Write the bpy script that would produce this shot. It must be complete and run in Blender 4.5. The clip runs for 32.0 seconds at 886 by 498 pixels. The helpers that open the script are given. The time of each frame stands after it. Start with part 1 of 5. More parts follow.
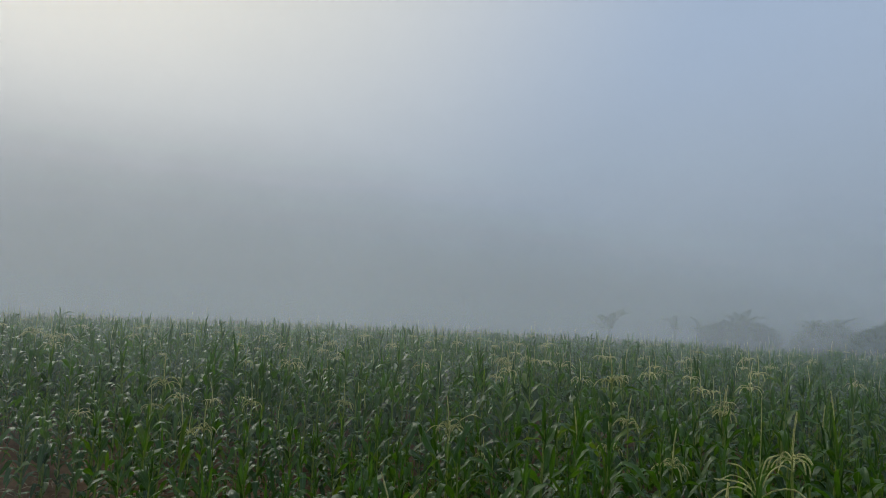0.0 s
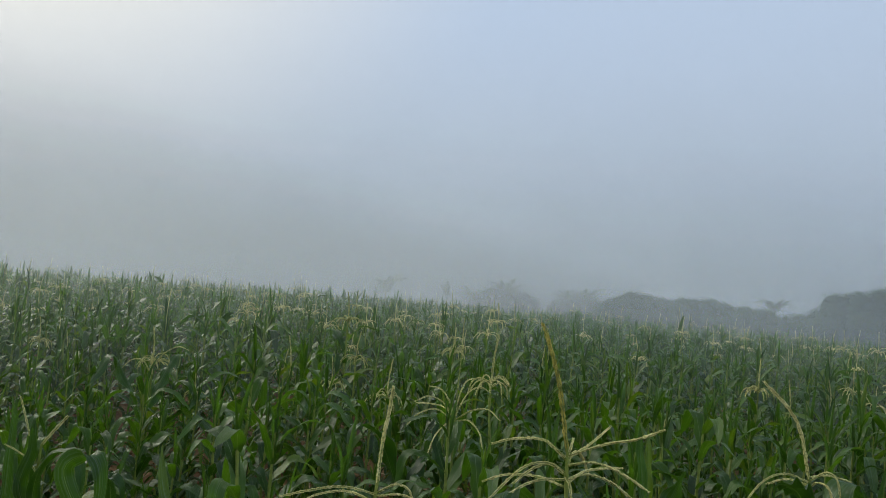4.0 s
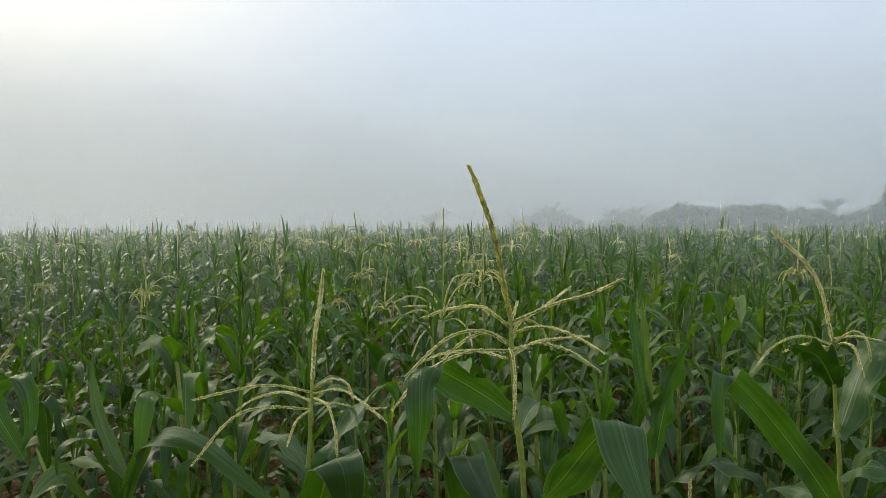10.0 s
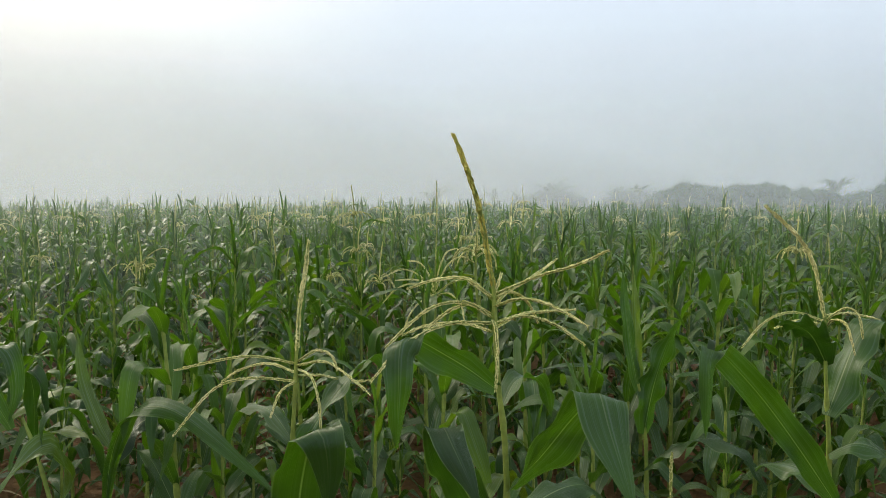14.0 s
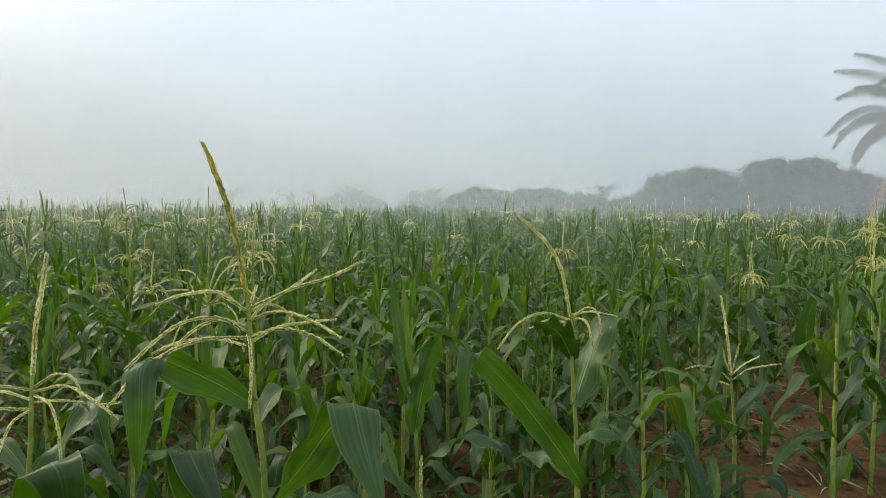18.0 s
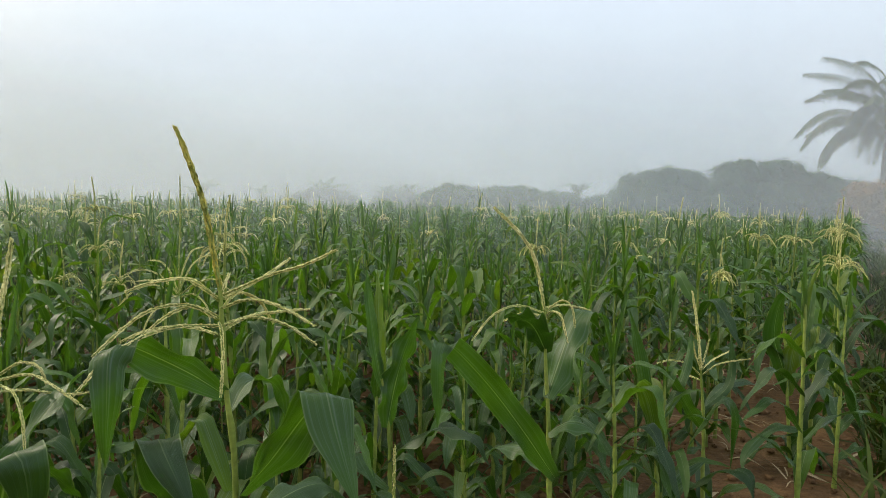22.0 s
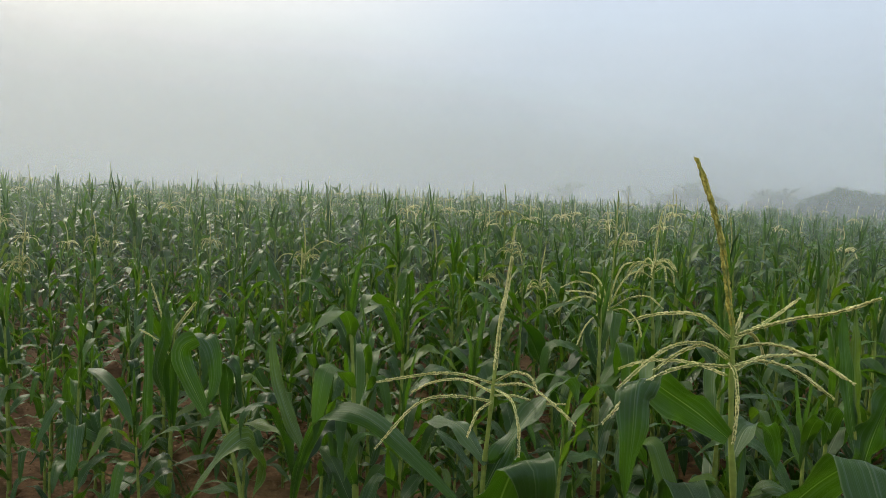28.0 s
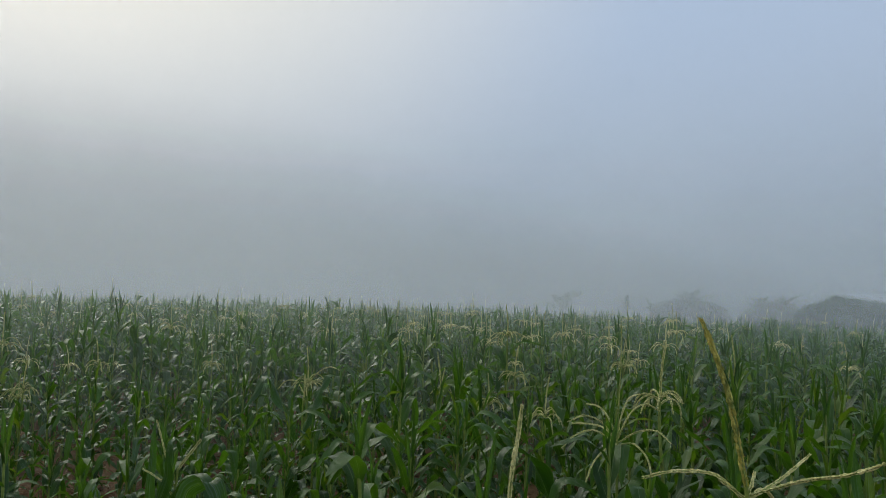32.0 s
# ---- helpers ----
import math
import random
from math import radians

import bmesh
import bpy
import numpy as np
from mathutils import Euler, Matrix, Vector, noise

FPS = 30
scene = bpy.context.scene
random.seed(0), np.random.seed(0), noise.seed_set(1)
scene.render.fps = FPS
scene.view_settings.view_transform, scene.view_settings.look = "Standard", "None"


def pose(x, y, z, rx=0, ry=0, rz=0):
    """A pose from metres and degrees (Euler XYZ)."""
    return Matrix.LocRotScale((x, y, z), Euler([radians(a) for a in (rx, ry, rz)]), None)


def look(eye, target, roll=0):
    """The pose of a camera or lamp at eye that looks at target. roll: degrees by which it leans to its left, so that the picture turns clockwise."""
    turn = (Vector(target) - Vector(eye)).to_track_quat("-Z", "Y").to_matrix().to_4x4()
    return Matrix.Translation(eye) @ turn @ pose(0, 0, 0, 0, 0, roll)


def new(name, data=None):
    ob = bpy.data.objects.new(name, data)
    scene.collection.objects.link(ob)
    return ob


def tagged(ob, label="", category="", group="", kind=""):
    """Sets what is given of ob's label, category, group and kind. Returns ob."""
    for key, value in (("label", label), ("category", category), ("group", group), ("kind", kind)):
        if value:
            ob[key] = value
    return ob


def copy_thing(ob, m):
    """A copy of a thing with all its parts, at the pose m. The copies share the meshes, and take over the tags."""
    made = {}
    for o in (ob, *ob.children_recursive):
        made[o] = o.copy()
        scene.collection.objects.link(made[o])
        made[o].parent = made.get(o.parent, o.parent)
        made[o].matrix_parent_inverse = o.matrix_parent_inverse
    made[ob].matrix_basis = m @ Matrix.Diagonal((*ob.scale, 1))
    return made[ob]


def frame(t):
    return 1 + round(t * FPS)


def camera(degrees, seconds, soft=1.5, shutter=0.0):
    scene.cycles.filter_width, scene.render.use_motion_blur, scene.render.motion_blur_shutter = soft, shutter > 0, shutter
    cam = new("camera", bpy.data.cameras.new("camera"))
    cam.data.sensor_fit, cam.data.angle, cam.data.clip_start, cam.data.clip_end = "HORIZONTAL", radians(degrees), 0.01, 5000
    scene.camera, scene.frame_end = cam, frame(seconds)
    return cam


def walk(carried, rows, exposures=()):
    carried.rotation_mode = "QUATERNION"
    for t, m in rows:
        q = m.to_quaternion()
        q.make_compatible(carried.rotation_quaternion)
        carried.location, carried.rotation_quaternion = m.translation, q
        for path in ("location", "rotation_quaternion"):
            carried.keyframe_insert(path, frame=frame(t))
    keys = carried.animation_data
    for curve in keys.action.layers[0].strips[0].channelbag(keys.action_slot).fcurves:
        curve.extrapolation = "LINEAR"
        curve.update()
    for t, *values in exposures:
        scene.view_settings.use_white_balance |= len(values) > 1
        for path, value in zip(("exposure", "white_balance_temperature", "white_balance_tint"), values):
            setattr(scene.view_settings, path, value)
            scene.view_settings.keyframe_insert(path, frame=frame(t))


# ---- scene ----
cam = camera(62.5, 32.0, soft=0.62)
EXPOSURES = ((0, -0.66, 5950, 9), (2, -0.41, 6150, 9), (3.5, -0.28, 6150, 9), (6, -0.15, 6250, 9), (7.5, 0.0, 6350, 9), (9, 0.25, 6550, 9), (11, 0.22, 6600, 9), (13, 0.4, 6680, 9), (18, 0.5, 6780, 9), (22, 0.5, 6780, 9), (24.5, 0.44, 6780, 9), (26, 0.54, 6760, 9), (28.5, 0.06, 6450, 9), (30, -0.32, 6150, 9), (32, -0.45, 6000, 9))
PATH = [
    (0, (-0.568, -0.399, 1.544), (-1.044, 1.539, 1.692), 2.8),
    (0.5, (-0.557, -0.325, 1.512), (-0.892, 1.642, 1.669), 3.0),
    (1, (-0.563, -0.304, 1.516), (-0.650, 1.688, 1.682), 2.9),
    (1.5, (-0.546, -0.263, 1.505), (-0.448, 1.728, 1.679), 2.7),
    (2, (-0.496, -0.230, 1.452), (-0.353, 1.759, 1.621), 3.4),
    (2.5, (-0.399, -0.213, 1.446), (-0.247, 1.777, 1.600), 4.3),
    (3, (-0.341, -0.193, 1.432), (-0.208, 1.798, 1.564), 4.8),
    (3.5, (-0.321, -0.127, 1.391), (-0.195, 1.866, 1.500), 5.0),
    (5.5, (-0.071, 0.073, 1.302), (-0.064, 2.072, 1.371), 3.6),
    (6, (-0.084, 0.104, 1.287), (-0.107, 2.102, 1.355), 2.8),
    (6.5, (-0.128, 0.135, 1.268), (-0.153, 2.134, 1.341), 1.9),
    (7, (-0.129, 0.158, 1.242), (-0.142, 2.157, 1.306), 1.4),
    (7.5, (-0.102, 0.183, 1.224), (-0.098, 2.183, 1.264), 1.4),
    (8, (-0.060, 0.221, 1.205), (-0.047, 2.221, 1.195), 1.1),
    (8.5, (-0.011, 0.238, 1.194), (-0.006, 2.237, 1.137), 0.6),
    (9, (0.006, 0.237, 1.189), (0.004, 2.236, 1.109), 0.1),
    (9.5, (0.019, 0.235, 1.188), (0.011, 2.233, 1.099), -0.2),
    (10, (0.019, 0.228, 1.197), (0.007, 2.225, 1.104), -0.3),
    (10.5, (0.009, 0.234, 1.197), (-0.009, 2.231, 1.099), -0.0),
    (11, (0.010, 0.229, 1.198), (-0.009, 2.227, 1.100), 0.4),
    (11.5, (0.012, 0.234, 1.193), (-0.014, 2.232, 1.097), 0.6),
    (12, (0.018, 0.242, 1.191), (-0.008, 2.240, 1.090), 0.8),
    (12.5, (0.024, 0.247, 1.185), (-0.001, 2.243, 1.067), 0.8),
    (13, (0.026, 0.249, 1.184), (-0.001, 2.244, 1.054), 0.7),
    (13.5, (0.029, 0.243, 1.186), (0.000, 2.238, 1.041), 0.7),
    (14, (0.053, 0.251, 1.184), (0.034, 2.245, 1.028), 0.2),
    (14.5, (0.063, 0.250, 1.187), (0.134, 2.242, 1.018), 0.1),
    (15, (0.075, 0.248, 1.189), (0.241, 2.234, 1.015), 0.1),
    (15.5, (0.092, 0.243, 1.191), (0.334, 2.220, 1.017), 0.2),
    (17.5, (0.121, 0.236, 1.202), (0.598, 2.173, 1.052), 0.7),
    (18, (0.127, 0.240, 1.201), (0.648, 2.165, 1.055), 0.7),
    (18.5, (0.133, 0.247, 1.201), (0.692, 2.162, 1.058), 0.8),
    (19, (0.141, 0.250, 1.195), (0.711, 2.162, 1.052), 0.8),
    (19.5, (0.146, 0.256, 1.194), (0.733, 2.162, 1.051), 1.0),
    (20, (0.145, 0.253, 1.197), (0.754, 2.152, 1.052), 1.0),
    (20.5, (0.145, 0.242, 1.199), (0.773, 2.136, 1.054), 1.1),
    (21, (0.132, 0.240, 1.197), (0.764, 2.132, 1.052), 1.4),
    (21.5, (0.134, 0.248, 1.189), (0.759, 2.141, 1.039), 1.4),
    (22, (0.125, 0.247, 1.188), (0.716, 2.152, 1.034), 1.5),
    (22.5, (0.115, 0.250, 1.190), (0.651, 2.170, 1.030), 1.4),
    (23, (0.111, 0.247, 1.191), (0.591, 2.182, 1.030), 1.2),
    (23.5, (0.100, 0.243, 1.190), (0.517, 2.193, 1.029), 1.2),
    (24, (0.087, 0.240, 1.190), (0.423, 2.205, 1.031), 1.1),
    (24.5, (0.072, 0.258, 1.185), (0.291, 2.239, 1.023), 1.1),
    (25, (0.056, 0.276, 1.178), (0.158, 2.266, 1.006), 1.2),
    (25.5, (0.013, 0.304, 1.177), (0.038, 2.295, 0.988), 1.2),
    (26, (-0.028, 0.315, 1.184), (-0.112, 2.303, 0.985), 1.3),
    (26.5, (-0.060, 0.318, 1.185), (-0.211, 2.301, 0.972), 1.7),
    (28.5, (-0.138, 0.287, 1.259), (-0.546, 2.241, 1.116), 2.7),
    (29, (-0.147, 0.268, 1.287), (-0.579, 2.222, 1.223), 2.9),
    (29.5, (-0.147, 0.257, 1.306), (-0.594, 2.209, 1.289), 2.8),
    (30, (-0.146, 0.243, 1.316), (-0.597, 2.194, 1.332), 2.8),
    (30.5, (-0.148, 0.247, 1.319), (-0.596, 2.198, 1.361), 2.9),
    (31, (-0.142, 0.258, 1.321), (-0.583, 2.210, 1.382), 2.6),
    (31.5, (-0.142, 0.260, 1.321), (-0.558, 2.216, 1.401), 2.3),
    (32, (-0.145, 0.258, 1.317), (-0.512, 2.221, 1.428), 2.2),
]
walk(cam, [(t, look(eye, target, roll)) for t, eye, target, roll in PATH], EXPOSURES)

# ---- world, sun, exposure ----
SUN_AZ, SUN_EL = radians(-50), radians(34)          # azimuth from +y towards +x
SUN_DIR = Vector((math.sin(SUN_AZ) * math.cos(SUN_EL), math.cos(SUN_AZ) * math.cos(SUN_EL), math.sin(SUN_EL)))


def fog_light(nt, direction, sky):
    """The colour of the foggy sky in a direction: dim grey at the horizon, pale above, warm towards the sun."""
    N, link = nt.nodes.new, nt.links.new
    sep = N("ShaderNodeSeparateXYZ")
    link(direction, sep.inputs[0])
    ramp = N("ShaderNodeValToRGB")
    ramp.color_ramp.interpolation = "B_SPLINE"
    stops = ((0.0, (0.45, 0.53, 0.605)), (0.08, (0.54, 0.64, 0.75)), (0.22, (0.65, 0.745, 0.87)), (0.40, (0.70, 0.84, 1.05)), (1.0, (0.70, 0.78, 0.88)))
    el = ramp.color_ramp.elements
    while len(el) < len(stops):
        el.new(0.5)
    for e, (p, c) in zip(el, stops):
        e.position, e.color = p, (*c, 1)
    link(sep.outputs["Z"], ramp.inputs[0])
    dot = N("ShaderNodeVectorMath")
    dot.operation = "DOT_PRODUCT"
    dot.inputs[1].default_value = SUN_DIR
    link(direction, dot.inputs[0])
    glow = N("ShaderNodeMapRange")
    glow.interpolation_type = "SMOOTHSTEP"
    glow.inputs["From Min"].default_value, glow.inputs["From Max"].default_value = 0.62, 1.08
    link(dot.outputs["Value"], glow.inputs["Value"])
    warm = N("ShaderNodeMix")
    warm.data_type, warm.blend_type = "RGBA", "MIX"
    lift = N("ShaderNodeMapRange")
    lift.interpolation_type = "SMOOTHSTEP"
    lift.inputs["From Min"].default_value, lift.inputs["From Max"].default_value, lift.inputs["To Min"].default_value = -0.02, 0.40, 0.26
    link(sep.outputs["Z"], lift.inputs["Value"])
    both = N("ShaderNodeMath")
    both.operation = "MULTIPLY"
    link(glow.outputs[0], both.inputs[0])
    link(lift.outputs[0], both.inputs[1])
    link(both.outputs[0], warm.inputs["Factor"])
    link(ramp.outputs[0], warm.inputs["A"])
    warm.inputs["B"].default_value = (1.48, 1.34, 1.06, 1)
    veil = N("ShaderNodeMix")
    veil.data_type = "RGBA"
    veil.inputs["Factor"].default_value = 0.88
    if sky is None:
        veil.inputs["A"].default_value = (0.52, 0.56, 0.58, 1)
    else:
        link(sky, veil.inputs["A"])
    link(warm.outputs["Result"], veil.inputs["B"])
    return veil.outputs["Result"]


def make_world():
    w = bpy.data.worlds.new("misty_morning")
    scene.world = w
    w.use_nodes = True
    nt = w.node_tree
    nt.nodes.clear()
    N, link = nt.nodes.new, nt.links.new
    out, bg = N("ShaderNodeOutputWorld"), N("ShaderNodeBackground")
    sky = N("ShaderNodeTexSky")
    sky.sky_type, sky.sun_disc = "NISHITA", False
    sky.sun_elevation, sky.sun_rotation = SUN_EL, SUN_AZ
    sky.air_density, sky.dust_density = 1.0, 3.0
    skyw = N("ShaderNodeVectorMath")
    skyw.operation = "SCALE"
    skyw.inputs["Scale"].default_value = 0.08
    link(sky.outputs[0], skyw.inputs[0])
    co = N("ShaderNodeTexCoord")
    link(fog_light(nt, co.outputs["Generated"], skyw.outputs[0]), bg.inputs["Color"])
    bg.inputs["Strength"].default_value = 0.97
    link(bg.outputs[0], out.inputs[0])


make_world()
sun_data = bpy.data.lights.new("sun", "SUN")
sun_data.energy, sun_data.angle, sun_data.color = 1.95, radians(10), (1.0, 0.92, 0.76)
sun = new("sun", sun_data)
sun.matrix_world = look(SUN_DIR * 50, (0, 0, 0))


# ---- materials ----
def material(name):
    m = bpy.data.materials.new(name)
    m.use_nodes = True
    nt = m.node_tree
    nt.nodes.clear()
    return m, nt, nt.nodes.new, nt.links.new


def rgb(c):
    return (*c, 1)


def variation(N, link, scale=1.0):
    """A number from 0 to 1 that differs from piece to piece."""
    info, geo, add, fr = N("ShaderNodeObjectInfo"), N("ShaderNodeNewGeometry"), N("ShaderNodeMath"), N("ShaderNodeMath")
    fr.operation = "FRACT"
    link(info.outputs["Random"], add.inputs[0])
    link(geo.outputs["Random Per Island"], add.inputs[1])
    link(add.outputs[0], fr.inputs[0])
    return fr.outputs[0]


def mixer(N, link, fac, a, b, blend="MIX"):
    m = N("ShaderNodeMix")
    m.data_type, m.blend_type = "RGBA", blend
    for sock, v in ((m.inputs["Factor"], fac), (m.inputs["A"], a), (m.inputs["B"], b)):
        if isinstance(v, (int, float)):
            sock.default_value = v
        elif isinstance(v, tuple):
            sock.default_value = rgb(v)
        else:
            link(v, sock)
    return m.outputs["Result"]


def ramp_of(N, link, value, stops):
    r = N("ShaderNodeValToRGB")
    el = r.color_ramp.elements
    while len(el) < len(stops):
        el.new(0.5)
    for e, (p, c) in zip(el, stops):
        e.position, e.color = p, rgb(c)
    link(value, r.inputs[0])
    return r.outputs[0]


def noise_of(N, link, vec, scale, detail=3.0, rough=0.55):
    n = N("ShaderNodeTexNoise")
    n.inputs["Scale"].default_value, n.inputs["Detail"].default_value, n.inputs["Roughness"].default_value = scale, detail, rough
    link(vec, n.inputs["Vector"])
    return n.outputs["Fac"]


def leaf_material(name, dark, light, yellow, rib=None, gloss=0.42, through_light=0.3, dew=0.0, spec=0.4):
    """A blade: u runs across it, v along it."""
    m, nt, N, link = material(name)
    out, bsdf, tr, mix = N("ShaderNodeOutputMaterial"), N("ShaderNodeBsdfPrincipled"), N("ShaderNodeBsdfTranslucent"), N("ShaderNodeMixShader")
    rnd = variation(N, link)
    tc = N("ShaderNodeTexCoord")
    col = ramp_of(N, link, rnd, ((0.0, dark), (0.45, light), (0.86, light), (1.0, yellow)))
    blotch = noise_of(N, link, tc.outputs["Object"], 9.0, 4.0)
    col = mixer(N, link, blotch, col, mixer(N, link, 0.75, col, (0.62, 0.66, 0.55), "MULTIPLY"))
    rough_value, plain = gloss, col
    if rib:
        sep = N("ShaderNodeSeparateXYZ")
        link(tc.outputs["UV"], sep.inputs[0])
        # fine parallel veins
        st = N("ShaderNodeCombineXYZ")
        mul = N("ShaderNodeMath")
        mul.operation = "MULTIPLY"
        mul.inputs[1].default_value = 44.0
        link(sep.outputs["X"], mul.inputs[0])
        link(mul.outputs[0], st.inputs["X"])
        link(sep.outputs["Y"], st.inputs["Y"])
        vein = noise_of(N, link, st.outputs[0], 1.3, 2.0)
        col = mixer(N, link, vein, mixer(N, link, 1.0, col, (0.82, 0.86, 0.80), "MULTIPLY"), mixer(N, link, 1.0, col, (1.16, 1.13, 1.2), "MULTIPLY"))
        # pale midrib, fading to the tip
        off = N("ShaderNodeMath")
        off.operation = "SUBTRACT"
        off.inputs[1].default_value = 0.5
        link(sep.outputs["X"], off.inputs[0])
        ab = N("ShaderNodeMath")
        ab.operation = "ABSOLUTE"
        link(off.outputs[0], ab.inputs[0])
        ridge = N("ShaderNodeMapRange")
        ridge.inputs["From Min"].default_value, ridge.inputs["From Max"].default_value = 0.022, 0.009
        link(ab.outputs[0], ridge.inputs["Value"])
        fade = N("ShaderNodeMapRange")
        fade.inputs["From Min"].default_value, fade.inputs["From Max"].default_value = 0.95, 0.35
        link(sep.outputs["Y"], fade.inputs["Value"])
        both = N("ShaderNodeMath")
        both.operation = "MULTIPLY"
        link(ridge.outputs[0], both.inputs[0])
        link(fade.outputs[0], both.inputs[1])
        col = mixer(N, link, both.outputs[0], col, rib)
        # thin pale margin
        rim = N("ShaderNodeMapRange")
        rim.inputs["From Min"].default_value, rim.inputs["From Max"].default_value, rim.inputs["To Max"].default_value = 0.465, 0.492, 0.55
        link(ab.outputs[0], rim.inputs["Value"])
        col = mixer(N, link, rim.outputs[0], col, rib)
        if dew:
            # dried dew and dust in long streaks
            streak = noise_of(N, link, st.outputs[0], 0.33, 4.0, 0.65)
            cut = N("ShaderNodeMapRange")
            cut.inputs["From Min"].default_value, cut.inputs["From Max"].default_value, cut.inputs["To Max"].default_value = 0.50, 0.74, dew
            link(streak, cut.inputs["Value"])
            wet = N("ShaderNodeMapRange")
            wet.inputs["From Min"].default_value, wet.inputs["From Max"].default_value, wet.inputs["To Min"].default_value = 0.25, 0.8, 0.15
            link(rnd, wet.inputs["Value"])
            amount = N("ShaderNodeMath")
            amount.operation = "MULTIPLY"
            link(wet.outputs[0], amount.inputs[0])
            link(cut.outputs[0], amount.inputs[1])
            col = mixer(N, link, amount.outputs[0], col, (0.31, 0.41, 0.34))
        bump = N("ShaderNodeBump")
        bump.inputs["Strength"].default_value, bump.inputs["Distance"].default_value = 0.6, 0.002
        link(vein, bump.inputs["Height"])
        link(bump.outputs[0], bsdf.inputs["Normal"])
    bsdf.inputs["Specular IOR Level"].default_value = spec
    rr = N("ShaderNodeMapRange")
    rr.inputs["To Min"].default_value, rr.inputs["To Max"].default_value = rough_value - 0.04, rough_value + 0.16
    link(blotch, rr.inputs["Value"])
    link(rr.outputs[0], bsdf.inputs["Roughness"])
    link(col, bsdf.inputs["Base Color"])
    trc = mixer(N, link, 1.0, mixer(N, link, 0.25, plain, col), (1.24, 1.30, 0.30), "MULTIPLY")
    link(trc, tr.inputs["Color"])
    mix.inputs[0].default_value = through_light
    link(bsdf.outputs[0], mix.inputs[1])
    link(tr.outputs[0], mix.inputs[2])
    link(mix.outputs[0], out.inputs[0])
    return m


def plain_material(name, stops, scale, rough=0.8, bump=0.3, dist=0.01, fine=None, spec=0.3):
    m, nt, N, link = material(name)
    out, bsdf, tc = N("ShaderNodeOutputMaterial"), N("ShaderNodeBsdfPrincipled"), N("ShaderNodeTexCoord")
    a = noise_of(N, link, tc.outputs["Object"], scale, 5.0, 0.6)
    b = noise_of(N, link, tc.outputs["Object"], fine or scale * 9, 4.0, 0.6)
    col = ramp_of(N, link, a, stops)
    rnd = variation(N, link)
    col = mixer(N, link, 0.8, col, ramp_of(N, link, b, ((0.25, (0.55, 0.55, 0.55)), (0.75, (1.25, 1.25, 1.25)))), "MULTIPLY")
    col = mixer(N, link, 0.5, col, ramp_of(N, link, rnd, ((0.0, (0.75, 0.75, 0.75)), (1.0, (1.2, 1.2, 1.2)))), "MULTIPLY")
    link(col, bsdf.inputs["Base Color"])
    bsdf.inputs["Roughness"].default_value = rough
    bsdf.inputs["Specular IOR Level"].default_value = spec
    bp = N("ShaderNodeBump")
    bp.inputs["Strength"].default_value, bp.inputs["Distance"].default_value = bump, dist
    link(b, bp.inputs["Height"])
    link(bp.outputs[0], bsdf.inputs["Normal"])
    link(bsdf.outputs[0], out.inputs[0])
    return m


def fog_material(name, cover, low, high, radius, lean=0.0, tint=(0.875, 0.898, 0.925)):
    """Fog haze laid on a thin sheet: a scattering veil that lets most light through, thinning between two heights."""
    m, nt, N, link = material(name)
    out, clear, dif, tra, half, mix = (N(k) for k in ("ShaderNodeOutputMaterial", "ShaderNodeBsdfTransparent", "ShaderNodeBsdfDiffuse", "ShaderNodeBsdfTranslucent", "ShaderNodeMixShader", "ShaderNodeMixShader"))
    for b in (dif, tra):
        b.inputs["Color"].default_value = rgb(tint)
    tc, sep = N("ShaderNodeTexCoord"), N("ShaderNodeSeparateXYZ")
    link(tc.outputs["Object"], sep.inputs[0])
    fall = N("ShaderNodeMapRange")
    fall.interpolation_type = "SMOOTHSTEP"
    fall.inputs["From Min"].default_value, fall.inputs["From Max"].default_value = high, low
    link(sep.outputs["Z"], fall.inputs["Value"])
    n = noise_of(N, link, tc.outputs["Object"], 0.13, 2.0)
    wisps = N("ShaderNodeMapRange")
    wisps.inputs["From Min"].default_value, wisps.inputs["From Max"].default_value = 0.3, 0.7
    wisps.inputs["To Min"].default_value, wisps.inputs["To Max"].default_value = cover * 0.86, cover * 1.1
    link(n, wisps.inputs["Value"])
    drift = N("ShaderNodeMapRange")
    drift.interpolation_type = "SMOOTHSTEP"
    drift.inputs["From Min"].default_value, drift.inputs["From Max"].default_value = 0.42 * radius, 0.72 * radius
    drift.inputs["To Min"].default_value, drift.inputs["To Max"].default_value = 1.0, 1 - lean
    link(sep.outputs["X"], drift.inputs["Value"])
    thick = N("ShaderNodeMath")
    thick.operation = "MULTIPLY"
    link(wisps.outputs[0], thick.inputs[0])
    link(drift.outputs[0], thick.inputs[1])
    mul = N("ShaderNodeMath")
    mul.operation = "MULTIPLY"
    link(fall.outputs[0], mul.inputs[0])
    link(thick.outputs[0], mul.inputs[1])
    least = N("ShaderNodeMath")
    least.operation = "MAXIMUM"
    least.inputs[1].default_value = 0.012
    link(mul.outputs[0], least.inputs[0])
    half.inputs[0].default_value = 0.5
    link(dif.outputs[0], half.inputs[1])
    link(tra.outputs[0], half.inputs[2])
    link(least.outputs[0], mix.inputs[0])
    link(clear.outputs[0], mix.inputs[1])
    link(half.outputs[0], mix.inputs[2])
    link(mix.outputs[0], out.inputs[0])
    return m


